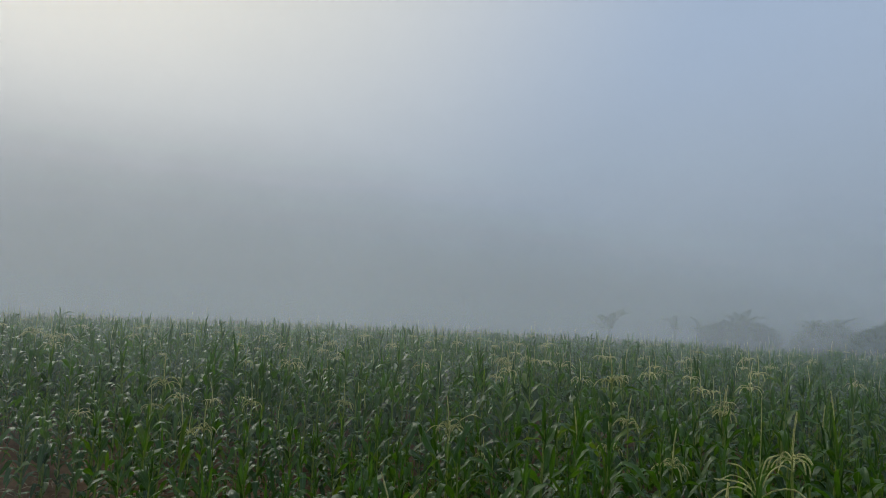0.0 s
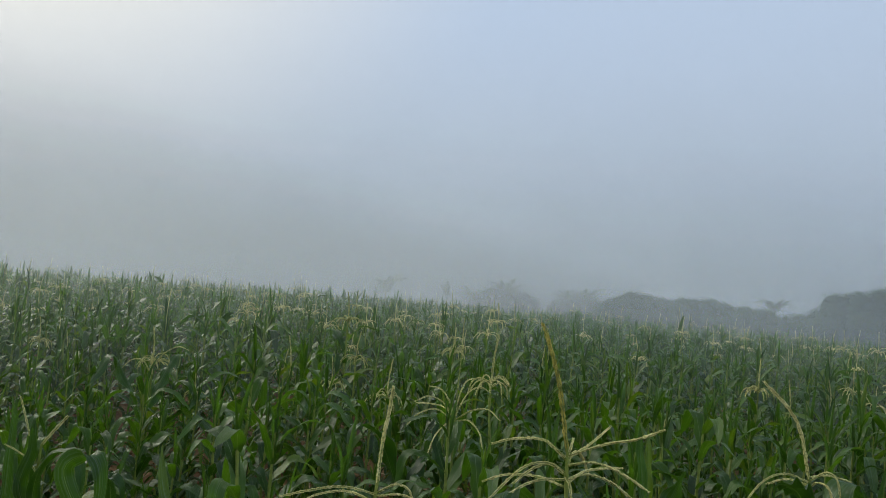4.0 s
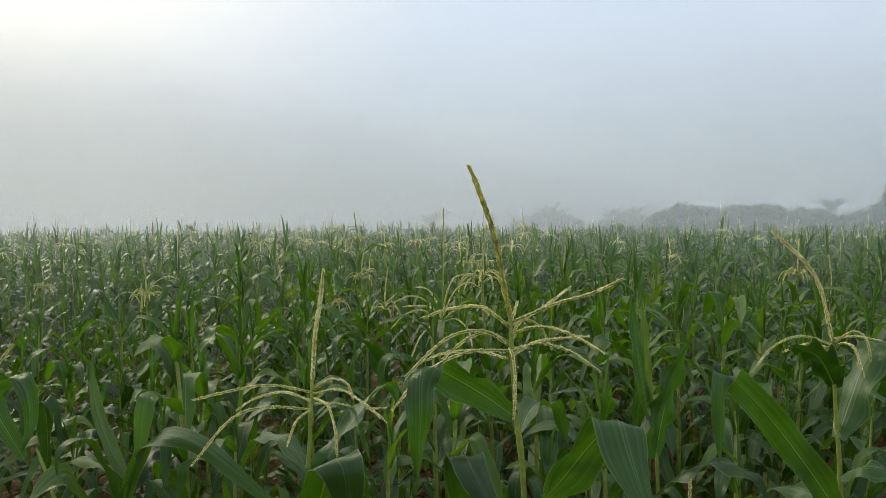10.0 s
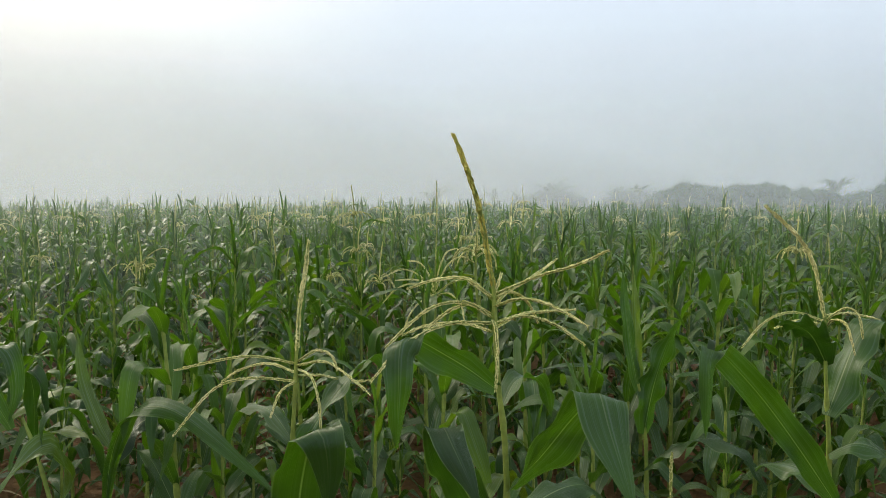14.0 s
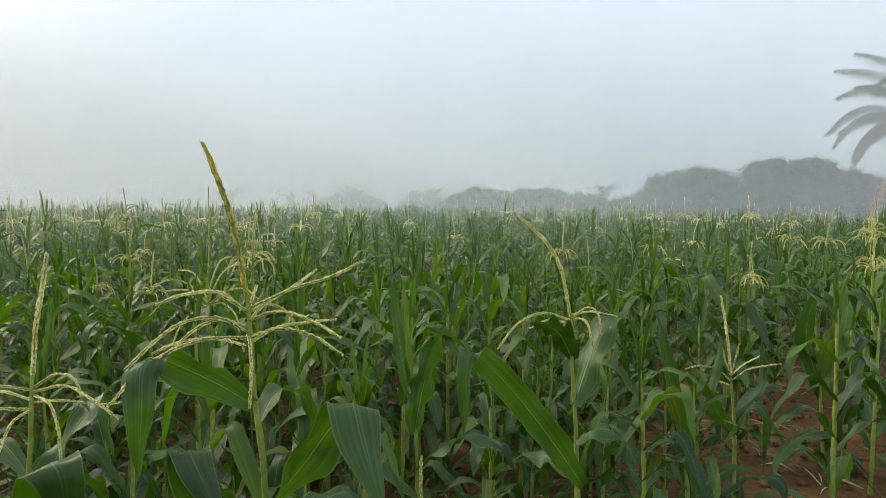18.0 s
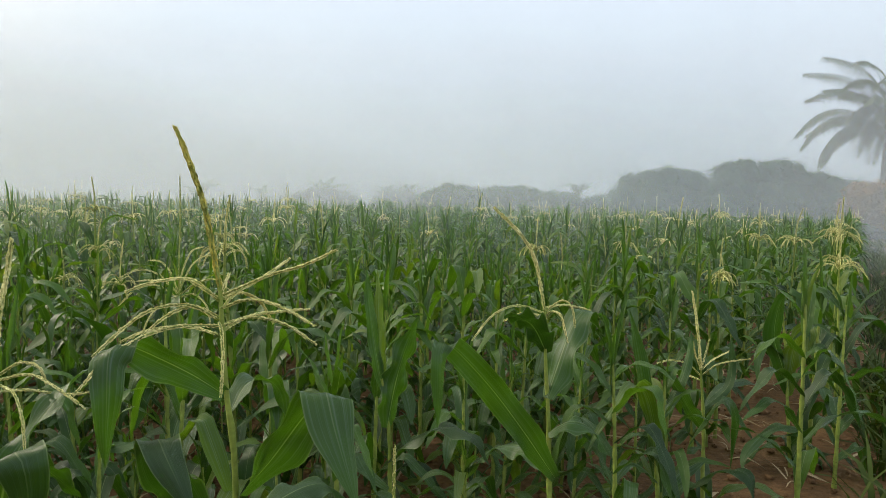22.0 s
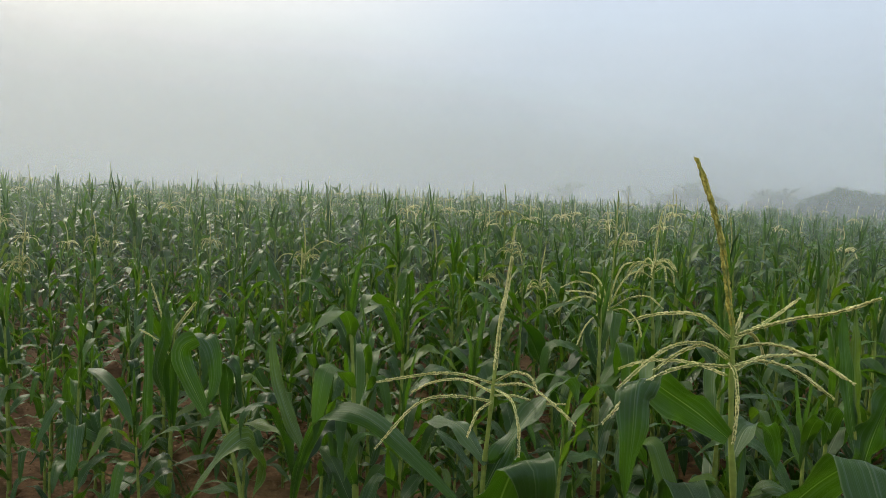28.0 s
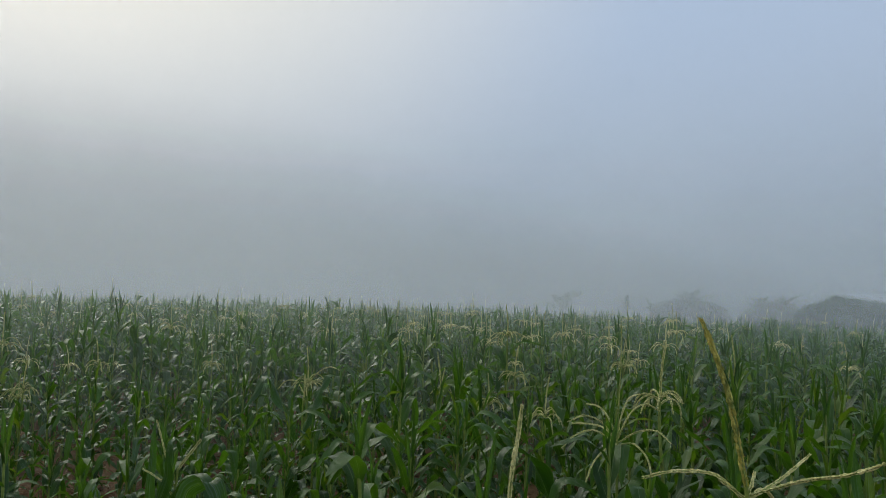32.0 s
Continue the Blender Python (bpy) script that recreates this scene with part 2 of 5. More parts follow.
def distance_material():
    """The backdrop behind everything, in place of thick fog: it glows like the sky at the horizon."""
    m, nt, N, link = material("backdrop_glow")
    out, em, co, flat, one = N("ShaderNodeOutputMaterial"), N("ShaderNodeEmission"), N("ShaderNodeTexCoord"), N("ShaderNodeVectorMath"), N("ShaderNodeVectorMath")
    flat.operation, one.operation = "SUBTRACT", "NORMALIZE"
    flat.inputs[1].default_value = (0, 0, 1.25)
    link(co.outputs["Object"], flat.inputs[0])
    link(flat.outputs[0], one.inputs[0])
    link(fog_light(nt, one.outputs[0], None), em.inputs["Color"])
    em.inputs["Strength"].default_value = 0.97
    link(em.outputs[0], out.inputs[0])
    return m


MAIZE = leaf_material("maize_blade", (0.017, 0.055, 0.005), (0.043, 0.113, 0.008), (0.118, 0.185, 0.012), rib=(0.22, 0.30, 0.13), gloss=0.34, through_light=0.40, dew=0.65, spec=0.50)
YOUNG = leaf_material("young_maize_blade", (0.034, 0.088, 0.007), (0.072, 0.160, 0.012), (0.150, 0.220, 0.018), rib=(0.22, 0.30, 0.13), gloss=0.36, through_light=0.44, dew=0.35, spec=0.45)
STALK = plain_material("maize_stalk", ((0.3, (0.16, 0.215, 0.032)), (0.7, (0.31, 0.36, 0.075))), 6.0, 0.5, 0.15, 0.003)
PANICLE = plain_material("maize_panicle", ((0.3, (0.62, 0.58, 0.20)), (0.7, (0.86, 0.79, 0.38))), 30.0, 0.6, 0.3, 0.002)
OLD_PANICLE = plain_material("ripe_panicle", ((0.3, (0.17, 0.21, 0.04)), (0.5, (0.50, 0.44, 0.08)), (0.75, (0.72, 0.60, 0.14))), 45.0, 0.6, 0.3, 0.002)
SOIL = plain_material("red_soil", ((0.25, (0.078, 0.042, 0.018)), (0.55, (0.175, 0.098, 0.043)), (0.8, (0.32, 0.19, 0.09))), 1.3, 0.95, 0.8, 0.03, 30.0, 0.15)
CLOD = plain_material("soil_clod", ((0.3, (0.10, 0.055, 0.025)), (0.7, (0.24, 0.135, 0.062))), 9.0, 0.95, 0.6, 0.01, 60.0, 0.15)
STRAW = plain_material("dry_straw", ((0.3, (0.26, 0.19, 0.10)), (0.7, (0.46, 0.37, 0.22))), 12.0, 0.8, 0.2, 0.002)
WEED = leaf_material("weed_leaf", (0.034, 0.062, 0.010), (0.062, 0.092, 0.016), (0.15, 0.13, 0.04), gloss=0.65, through_light=0.25, spec=0.2)
PETAL = plain_material("white_petal", ((0.3, (0.62, 0.64, 0.58)), (0.7, (0.80, 0.80, 0.74))), 20.0, 0.6, 0.1, 0.001)
MANGO = leaf_material("tree_leaf", (0.022, 0.055, 0.018), (0.040, 0.085, 0.026), (0.075, 0.12, 0.035), gloss=0.55, through_light=0.35, spec=0.25)
BANANA = leaf_material("banana_blade", (0.045, 0.10, 0.03), (0.07, 0.14, 0.04), (0.13, 0.17, 0.05), rib=(0.25, 0.30, 0.14), gloss=0.4, through_light=0.3)
PALM = leaf_material("palm_leaflet", (0.045, 0.075, 0.022), (0.085, 0.115, 0.035), (0.16, 0.15, 0.05), gloss=0.45, through_light=0.25)
RUSTY = leaf_material("dry_leaf", (0.20, 0.10, 0.03), (0.30, 0.16, 0.05), (0.36, 0.22, 0.08), gloss=0.7, through_light=0.2)
BARK = plain_material("bark", ((0.3, (0.09, 0.07, 0.05)), (0.7, (0.19, 0.155, 0.115))), 5.0, 0.9, 0.7, 0.02)


# ---- mesh tools ----
class Shape:
    """Vertices, quads, uv and a material slot for each quad, added piece by piece."""

    def __init__(self):
        self.v, self.f, self.uv, self.m, self.n = [], [], [], [], 0

    def add(self, v, f, uv=None, slot=0):
        v, f = np.asarray(v, float), np.asarray(f, int)
        self.v.append(v)
        self.f.append(f + self.n)
        self.uv.append(np.zeros((len(v), 2)) if uv is None else uv)
        self.m.append(np.full(len(f), slot))
        self.n += len(v)
        return self

    def arrays(self):
        return np.concatenate(self.v), np.concatenate(self.f), np.concatenate(self.uv), np.concatenate(self.m)


def mesh_of(name, arrays, mats, smooth=True):
    v, f, uv, slot = arrays
    me = bpy.data.meshes.new(name)
    me.vertices.add(len(v))
    me.vertices.foreach_set("co", v.astype(np.float32).ravel())
    me.loops.add(f.size)
    me.loops.foreach_set("vertex_index", f.astype(np.int32).ravel())
    me.polygons.add(len(f))
    me.polygons.foreach_set("loop_start", np.arange(0, f.size, 4, dtype=np.int32))
    me.polygons.foreach_set("material_index", slot.astype(np.int32))
    me.polygons.foreach_set("use_smooth", np.full(len(f), smooth))
    layer = me.uv_layers.new(name="UVMap")
    layer.data.foreach_set("uv", uv[f.ravel()].astype(np.float32).ravel())
    for mat in mats:
        me.materials.append(mat)
    me.update(calc_edges=True)
    return me


def part(name, mesh, parent=None, label=""):
    ob = new(name, mesh)
    if parent is not None:
        ob.parent = parent
    return tagged(ob, label=label)


def anchor(name, place=(0, 0, 0)):
    ob = new(name)
    ob.empty_display_size = 0.1
    ob.location = place
    return ob


def smooth_line(points, n):
    """A Catmull-Rom line of n + 1 points through the given ones, evenly spaced."""
    p = np.asarray(points, float)
    p = np.vstack([2 * p[0] - p[1], p, 2 * p[-1] - p[-2]])
    fine = []
    for i in range(1, len(p) - 2):
        t = np.linspace(0, 1, 12, endpoint=False)[:, None]
        a, b, c, d = p[i - 1 : i + 3]
        fine.append(0.5 * (2 * b + (c - a) * t + (2 * a - 5 * b + 4 * c - d) * t**2 + (3 * b - a - 3 * c + d) * t**3))
    fine = np.vstack(fine + [p[-2:-1]])
    s = np.r_[0, np.cumsum(np.linalg.norm(np.diff(fine, axis=0), axis=1))]
    at = np.linspace(0, s[-1], n + 1)
    return np.stack([np.interp(at, s, fine[:, k]) for k in range(3)], 1)


def unit(a):
    return a / np.maximum(np.linalg.norm(a, axis=-1, keepdims=True), 1e-9)


def grid_faces(rows, cols, wrap=False):
    i, j = np.meshgrid(np.arange(rows - 1), np.arange(cols if wrap else cols - 1), indexing="ij")
    k = (j + 1) % cols
    return np.stack([i * cols + j, i * cols + k, (i + 1) * cols + k, (i + 1) * cols + j], -1).reshape(-1, 4)


def blade(rng, line, width, across=4, fold=0.28, wave=0.10, twist=0.0, side=None, slim=0.4, tip=2.6):
    """A grass blade along a line: folded at its rib, wavy at its edges, tapered to its tip."""
    n = len(line)
    s = np.linspace(0, 1, n)
    t = unit(np.gradient(line, axis=0))
    if side is None:
        go = line[-1] - line[0]
        if np.hypot(go[0], go[1]) < 0.04:
            a = rng.uniform(0, 6.28)
            go = np.array([math.cos(a), math.sin(a), 0])
        side = np.array([go[1], -go[0], 0.0])
    sv = unit(unit(side) - t * (t * unit(side)).sum(-1, keepdims=True))
    nv = np.cross(sv, t)
    if twist:
        a = (twist * s)[:, None]
        sv, nv = sv * np.cos(a) + nv * np.sin(a), nv * np.cos(a) - sv * np.sin(a)
    half = 0.5 * width * np.minimum(1, slim + s * 3.2) * np.maximum(1 - s**tip, 0.02)
    u = np.linspace(-1, 1, across + 1)
    ph = rng.uniform(0, 6.28, 2)
    k = rng.uniform(14, 24)
    ripple = np.where(u[None] < 0, np.sin(k * s + ph[0])[:, None], np.sin(k * 1.1 * s + ph[1])[:, None]) * (u[None] ** 2) * wave * np.minimum(1, s * 4)[:, None]
    lift = np.abs(u)[None] * fold * (1 - 0.5 * s)[:, None] + ripple
    v = line[:, None] + half[:, None, None] * (sv[:, None] * u[None, :, None] * math.cos(fold * 0.8) + nv[:, None] * lift[..., None])
    uv = np.stack(np.broadcast_arrays((u[None] + 1) / 2, s[:, None]), -1)
    return v.reshape(-1, 3), grid_faces(n, across + 1), uv.reshape(-1, 2)


def tube(line, radius, sides=6):
    line = np.asarray(line, float)
    n = len(line)
    r = np.broadcast_to(np.asarray(radius, float), (n,))
    t = unit(np.gradient(line, axis=0))
    ref = np.array([1.0, 0.13, 0.07]) if abs(t[0, 2]) > 0.8 else np.array([0.03, 0.1, 1.0])
    a = unit(np.cross(t, ref))
    b = np.cross(t, a)
    th = np.linspace(0, 2 * np.pi, sides, endpoint=False)
    v = line[:, None] + r[:, None, None] * (a[:, None] * np.cos(th)[None, :, None] + b[:, None] * np.sin(th)[None, :, None])
    uv = np.stack(np.broadcast_arrays(th[None] / 6.2832, np.linspace(0, 1, n)[:, None]), -1)
    return v.reshape(-1, 3), grid_faces(n, sides, True), uv.reshape(-1, 2)


def spikelets(rng, line, size, step, spread=0.22, plump=0.18):
    """Small pointed husks in two ranks along a line, each a six-cornered bud made of four kite faces."""
    seg = np.linalg.norm(np.diff(line, axis=0), axis=1)
    s = np.r_[0, np.cumsum(seg)]
    at = np.arange(step * 0.5, s[-1], step)
    if not len(at):
        at = np.array([s[-1] * 0.5])
    p = np.stack([np.interp(at, s, line[:, k]) for k in range(3)], 1)
    t = unit(np.stack([np.interp(at, s, unit(np.gradient(line, axis=0))[:, k]) for k in range(3)], 1))
    a = unit(np.cross(t, np.array([0.2, 0.3, 1.0]) + 0 * t))
    b = np.cross(t, a)
    V, Fc, n = [], [], 0
    for rank in range(3):
        th = rank * 2.094 + rng.uniform(-0.5, 0.5, len(at))
        o = a * np.cos(th)[:, None] + b * np.sin(th)[:, None]
        d = unit(t + spread * o * rng.uniform(0.6, 1.3, (len(at), 1)))
        L = size * rng.uniform(0.8, 1.2, (len(at), 1)) * np.where(at > s[-1] * 0.9, 0.7, 1)[:, None]
        c = unit(np.cross(d, o))
        e = np.cross(c, d)
        base, w = p + o * size * 0.10, plump * L
        v = np.stack([base, base + d * L * 0.45 + c * w, base + d * L * 0.45 + e * w, base + d * L * 0.45 - c * w, base + d * L * 0.45 - e * w, base + d * L], 1)
        k = np.arange(len(at))[:, None, None] * 6
        f = np.array([[0, 2, 5, 1], [0, 3, 5, 2], [0, 4, 5, 3], [0, 1, 5, 4]])[None] + k
        V.append(v.reshape(-1, 3))
        Fc.append(f.reshape(-1, 4) + n)
        n += len(at) * 6
    return np.concatenate(V), np.concatenate(Fc)


def leaf_line(rng, base, azimuth, length, start, end, bend, sharp, n, sway=0.0):
    """A line that leaves the stalk steeply and bows over: angles from the vertical, in radians."""
    s = (np.arange(n) + 0.5) / n
    x = np.clip((s - bend) / max(sharp, 1e-3) + 0.5, 0, 1)
    th = start + (end - start) * (0.25 * s + 0.75 * x * x * (3 - 2 * x))
    az = azimuth + sway * s
    step = np.stack([np.sin(th) * np.cos(az), np.sin(th) * np.sin(az), np.cos(th)], 1) * length / n
    return np.vstack([base, base + np.cumsum(step, axis=0)])


# ---- ground ----
def terrain(x, y):
    """The field crests some way off and falls gently behind."""
    return -0.05 * np.maximum(np.hypot(x, y) - 16, 0) ** 1.0 * np.clip((70 - np.hypot(x, y)) / 20, 0, 1) - 1.7 * np.clip((np.hypot(x, y) - 50) / 20, 0, 1)


def ground_height(x, y):
    """Gentle clods on the near soil."""
    r = np.hypot(x, y)
    near = np.clip((14 - r) / 8, 0, 1)
    z = np.array([noise.noise(Vector((a * 1.1, b * 1.1, 0.3))) * 0.03 + noise.noise(Vector((a * 5.5, b * 5.5, 4.1))) * 0.018 + noise.noise(Vector((a * 13, b * 13, 9.7))) * 0.008 for a, b in zip(x, y)])
    return z * near - 0.01 + terrain(x, y)


def make_ground():
    radii = np.r_[np.linspace(0.0, 7.0, 110)[1:], 7 + np.geomspace(0.1, 1500, 46)]
    th = np.linspace(0, 2 * np.pi, 240, endpoint=False)
    x = (radii[:, None] * np.cos(th)).ravel()
    y = (radii[:, None] * np.sin(th)).ravel() + 1.5
    z = ground_height(x, y)
    s = Shape()
    f = grid_faces(len(radii), len(th), True)
    s.add(np.stack([x, y, z], 1), f[:, ::-1], np.stack([x, y], 1))
    # the hub is closed by quads over the first ring
    hub = [[0, k, k + 1, k + 2] for k in range(1, 238, 2)]
    s.f.append(np.array(hub))
    s.m.append(np.zeros(len(hub)))
    ob = new("ground", mesh_of("ground", s.arrays(), [SOIL]))
    tagged(ob, "red-brown crumbly soil of the farm field", "ground", kind="structure")


make_ground()

# ---- maize ----
EDGE_A, EDGE_D = np.array([4.1, 4.0]), unit(np.array([12.7, 11.8]))   # right-hand margin of the field


def in_field(x, y):
    right_of = (x - EDGE_A[0]) * EDGE_D[1] - (y - EDGE_A[1]) * EDGE_D[0]
    front = 2.0 + np.maximum(-1.35 - x, 0) * 0.58 + np.maximum(x - 1.0, 0) * 0.12
    return (right_of < 0) & (y > front) & (y < np.where(x > 6, 38.5 - 0.12 * x, 47.0)) & (x > -1.15 * y - 4)


def on_bare_soil(x, y):
    """An open furrow at the field's corner and a gap where no plants came up."""
    along = (x - 2.2) * EDGE_D[0] + (y - 2.7) * EDGE_D[1]
    aside = (x - 2.2) * EDGE_D[1] - (y - 2.7) * EDGE_D[0]
    return ((abs(aside) < 0.19) & (along > -0.6) & (along < 2.0)) | (np.hypot((x + 2.5) / 0.4, (y - 3.35) / 0.5) < 1)


def tassel_lines(rng, top, tall, droop, count, n):
    """The centre spike and side branches of a panicle that starts at top."""
    lean = rng.uniform(-0.22, 0.22, 2)
    spike = smooth_line([top, top + np.array([lean[0] * 0.2, lean[1] * 0.2, 0.5]) * tall, top + np.array([lean[0], lean[1], 1.0]) * tall], n)
    branches = []
    for k in range(count):
        b = top + np.array([0, 0, rng.uniform(-0.30, 0.06) * tall * 0.5])
        branches.append(leaf_line(rng, b, k * 2.4 + rng.uniform(-0.5, 0.5), rng.uniform(0.12, 0.19) * (tall / 0.22), rng.uniform(0.5, 1.0), rng.uniform(1.5, 2.5) + droop, 0.45, 0.9, n, rng.uniform(-0.3, 0.3)))
    return spike, branches


def maize_plan(rng, kind):
    """One plant as lines and widths: stalk, leaves and, on flowering plants, the panicle."""
    tall = rng.uniform(0.70, 0.80)
    lean = rng.uniform(-0.03, 0.03, 2)
    stalk = np.array([[lean[0] * q * q, lean[1] * q * q, q * tall] for q in np.linspace(0, 1, 9)])
    az = rng.uniform(0, 6.28)
    leaves, young = [], set()
    count = rng.integers(12, 15)
    for i in range(count):
        q = 0.08 + 0.84 * i / (count - 1)
        if i >= count - 3 or rng.uniform() < 0.12:
            young.add(i)
        base = np.array([np.interp(q, np.linspace(0, 1, 9), stalk[:, k]) for k in range(3)])
        size = 0.62 + 0.38 * math.sin(math.pi * (0.15 + 0.75 * q))
        length = rng.uniform(0.25, 0.41) * size
        low = 1 - q
        habit, slim = rng.uniform(), 1.0
        if habit < 0.58:     # creased over, its end hanging
            start, end, bend, sharp = rng.uniform(0.35, 0.95), rng.uniform(2.4, 3.08), rng.uniform(0.34, 0.62), rng.uniform(0.10, 0.34)
        elif habit < 0.92:   # arching
            start, end, bend, sharp = rng.uniform(0.3, 0.7), rng.uniform(1.7, 2.5), rng.uniform(0.4, 0.6), rng.uniform(0.3, 0.8)
        else:                # standing
            start, end, bend, sharp, slim, length = rng.uniform(0.3, 0.6), rng.uniform(0.7, 1.4), 0.6, 0.6, 0.6, length * 0.75
        leaves.append((leaf_line(rng, base, az + math.pi * (i % 2) + rng.normal(0, 0.6), length, start + 0.15 * low, end, bend, sharp, 16, rng.uniform(-0.9, 0.9)), rng.uniform(0.035, 0.058) * size * slim, rng.uniform(-0.7, 0.7), rng.uniform(0.08, 0.35)))
    top = stalk[-1]
    spike = branches = None
    if kind == "spindle":
        for i in range(3):
            young.add(len(leaves))
            leaves.append((leaf_line(rng, top * [1, 1, 0.86 + 0.05 * i], az + i * 2.2, rng.uniform(0.15, 0.27), rng.uniform(0.04, 0.2), rng.uniform(0.15, 0.8), 0.75, 0.4, 14), rng.uniform(0.013, 0.024), rng.uniform(-1, 1), 0.8))
    elif kind == "closed":
        spike = smooth_line([top, top + [0.005, 0, 0.14], top + [rng.uniform(-0.03, 0.03), rng.uniform(-0.03, 0.03), 0.28]], 8)
        branches = []
        leaves.append((leaf_line(rng, top * [1, 1, 0.9], az, 0.3, 0.05, 0.5, 0.7, 0.6, 14), 0.04, 0.5, 0.8))
    else:
        top = top + np.array([0, 0, 0.09])
        stalk = np.vstack([stalk, top])
        spike, branches = tassel_lines(rng, top, rng.uniform(0.14, 0.21), rng.uniform(0.1, 0.8), rng.integers(8, 14), 8)
    return dict(stalk=stalk, leaves=leaves, spike=spike, branches=branches, fork=top[2], young=young)


def stalk_shape(line, thick, sides=8):
    """A jointed cane, swollen at its nodes."""
    fine = smooth_line(line, 26)
    q = np.linspace(0, 1, 27)
    knot = np.where(np.arange(27) % 4 == 0, 1.28, 1.0)
    return Shape().add(*tube(fine, thick * (1 - 0.62 * q) * knot, sides))


def panicle_shape(rng, line, size=0.0105, step=0.0036, core=0.0018, plump=0.18):
    s = Shape().add(*tube(line, np.linspace(core * 1.5, core * 0.8, len(line)), 4), slot=1)
    return s.add(*spikelets(rng, line, size, step, plump=plump))


def near_plant(rng, plan, thick=0.0095, across=4, group="maize plants at the front of the field", label="", split=False, old=False, fine=1.0):
    root = anchor("maize_plant")
    tagged(root, label, "maize plant", group)
    part("stalk", mesh_of("stalk", stalk_shape(plan["stalk"], thick).arrays(), [STALK]), root, "pale green jointed stalk")
    for k, (line, width, twist, fold, *side) in enumerate(plan["leaves"]):
        s = Shape().add(*blade(rng, line, width, across, fold, rng.uniform(0.22, 0.5) if split else rng.uniform(0.15, 0.4), twist, *side, tip=4.6))
        part("leaf", mesh_of("leaf", s.arrays(), [YOUNG if k in plan["young"] else MAIZE]), root)
    if plan["spike"] is not None:
        mat = OLD_PANICLE if old else PANICLE
        if split:
            head = part("tassel", mesh_of("tassel", panicle_shape(rng, plan["spike"], *((0.0140, 0.0044, 0.0028, 0.22) if plan["stout"] else (0.0080, 0.0050, 0.0022, 0.18))).arrays(), [mat, STALK], False), root, "upright tassel with pale yellow branches")
            for b in plan["branches"]:
                part("tassel_branch", mesh_of("tassel_branch", panicle_shape(rng, b, 0.0092, 0.0052, plump=0.20).arrays(), [PANICLE, STALK], False), head, "pale yellow tassel branch")
        else:
            s = panicle_shape(rng, plan["spike"], 0.0082 * fine, 0.0048 * fine, plump=0.19)
            for b in plan["branches"]:
                v, f, uv, slot = panicle_shape(rng, b, 0.0068 * fine, 0.0050 * fine).arrays()
                s.add(v, f, uv, slot)
            part("tassel", mesh_of("tassel", s.arrays(), [mat, STALK], False), root, "pale yellow flowering tassel")
    return root


HEROES = []


def hero(label, stalk):
    """A plant at the near margin, drawn leaf by leaf along the lines on which they grow."""
    HEROES.append(dict(label=label, stalk=stalk, leaves=[], spike=None, branches=[]))


def hero_leaf(width, points, sides=None):
    HEROES[-1]["leaves"].append((width, points, sides))


def hero_spike(*points):
    HEROES[-1]["spike"] = list(points)


def hero_branch(*points):
    HEROES[-1]["branches"].append(list(points))


hero("tall green maize plant with an upright ripe tassel and folded leaves", [(0.172, 1.538, 0.484), (0.157, 1.529, 0.656), (0.14, 1.521, 0.844), (0.13, 1.522, 1.014)])
hero_leaf(0.062, [(0.136, 1.521, 0.836), (0.087, 1.503, 0.876), (0.037, 1.474, 0.913), (-0.001, 1.436, 0.942), (-0.02, 1.406, 0.95), (-0.026, 1.384, 0.932), (-0.027, 1.376, 0.88), (-0.029, 1.377, 0.825), (-0.031, 1.384, 0.773)], [(0.5, 0.1, 0.85), (0.6, 0, 0.75), (0.95, 0.1, 0.3), (1, 0.2, 0), (1, 0.3, 0)])
hero_leaf(0.098, [(0.162, 1.529, 0.651), (0.213, 1.504, 0.719), (0.259, 1.47, 0.796), (0.286, 1.423, 0.849), (0.291, 1.399, 0.864), (0.291, 1.374, 0.863), (0.297, 1.342, 0.825), (0.309, 1.309, 0.776), (0.324, 1.285, 0.719)], [(0.8, 0.3, 0.5), (0.9, 0.2, 0.3), (1, 0, -0.05), (1, 0, -0.1), (1, 0.2, -0.1)])
hero_leaf(0.078, [(0.138, 1.524, 0.575), (0.088, 1.459, 0.665), (0.052, 1.395, 0.766), (0.042, 1.358, 0.815), (0.046, 1.338, 0.825), (0.055, 1.308, 0.815), (0.074, 1.276, 0.785), (0.098, 1.253, 0.737)], [(0.8, 0.5, 0), (1, 0.1, 0), (1, 0, 0.05), (1, 0, 0), (1, 0.1, 0)])
hero_leaf(0.05, [(0.147, 1.529, 0.801), (0.181, 1.591, 0.836), (0.231, 1.651, 0.81), (0.256, 1.676, 0.735)])
hero_leaf(0.08, [(0.163, 1.524, 0.576), (0.237, 1.617, 0.599), (0.333, 1.717, 0.582), (0.416, 1.763, 0.503)])
hero_spike((0.13, 1.522, 1.014), (0.117, 1.527, 1.083), (0.104, 1.531, 1.152), (0.084, 1.535, 1.216), (0.06, 1.539, 1.279))
hero_branch((0.132, 1.522, 1.006), (0.209, 1.495, 1.043), (0.261, 1.467, 1.062), (0.313, 1.449, 1.089))
hero_branch((0.132, 1.521, 0.999), (0.184, 1.563, 1.02), (0.219, 1.595, 1.037), (0.255, 1.627, 1.058))
hero_branch((0.131, 1.52, 0.985), (0.175, 1.482, 1.004), (0.221, 1.442, 0.998), (0.273, 1.401, 0.972))
hero_branch((0.132, 1.518, 0.945), (0.181, 1.57, 0.961), (0.24, 1.62, 0.96), (0.292, 1.641, 0.959))
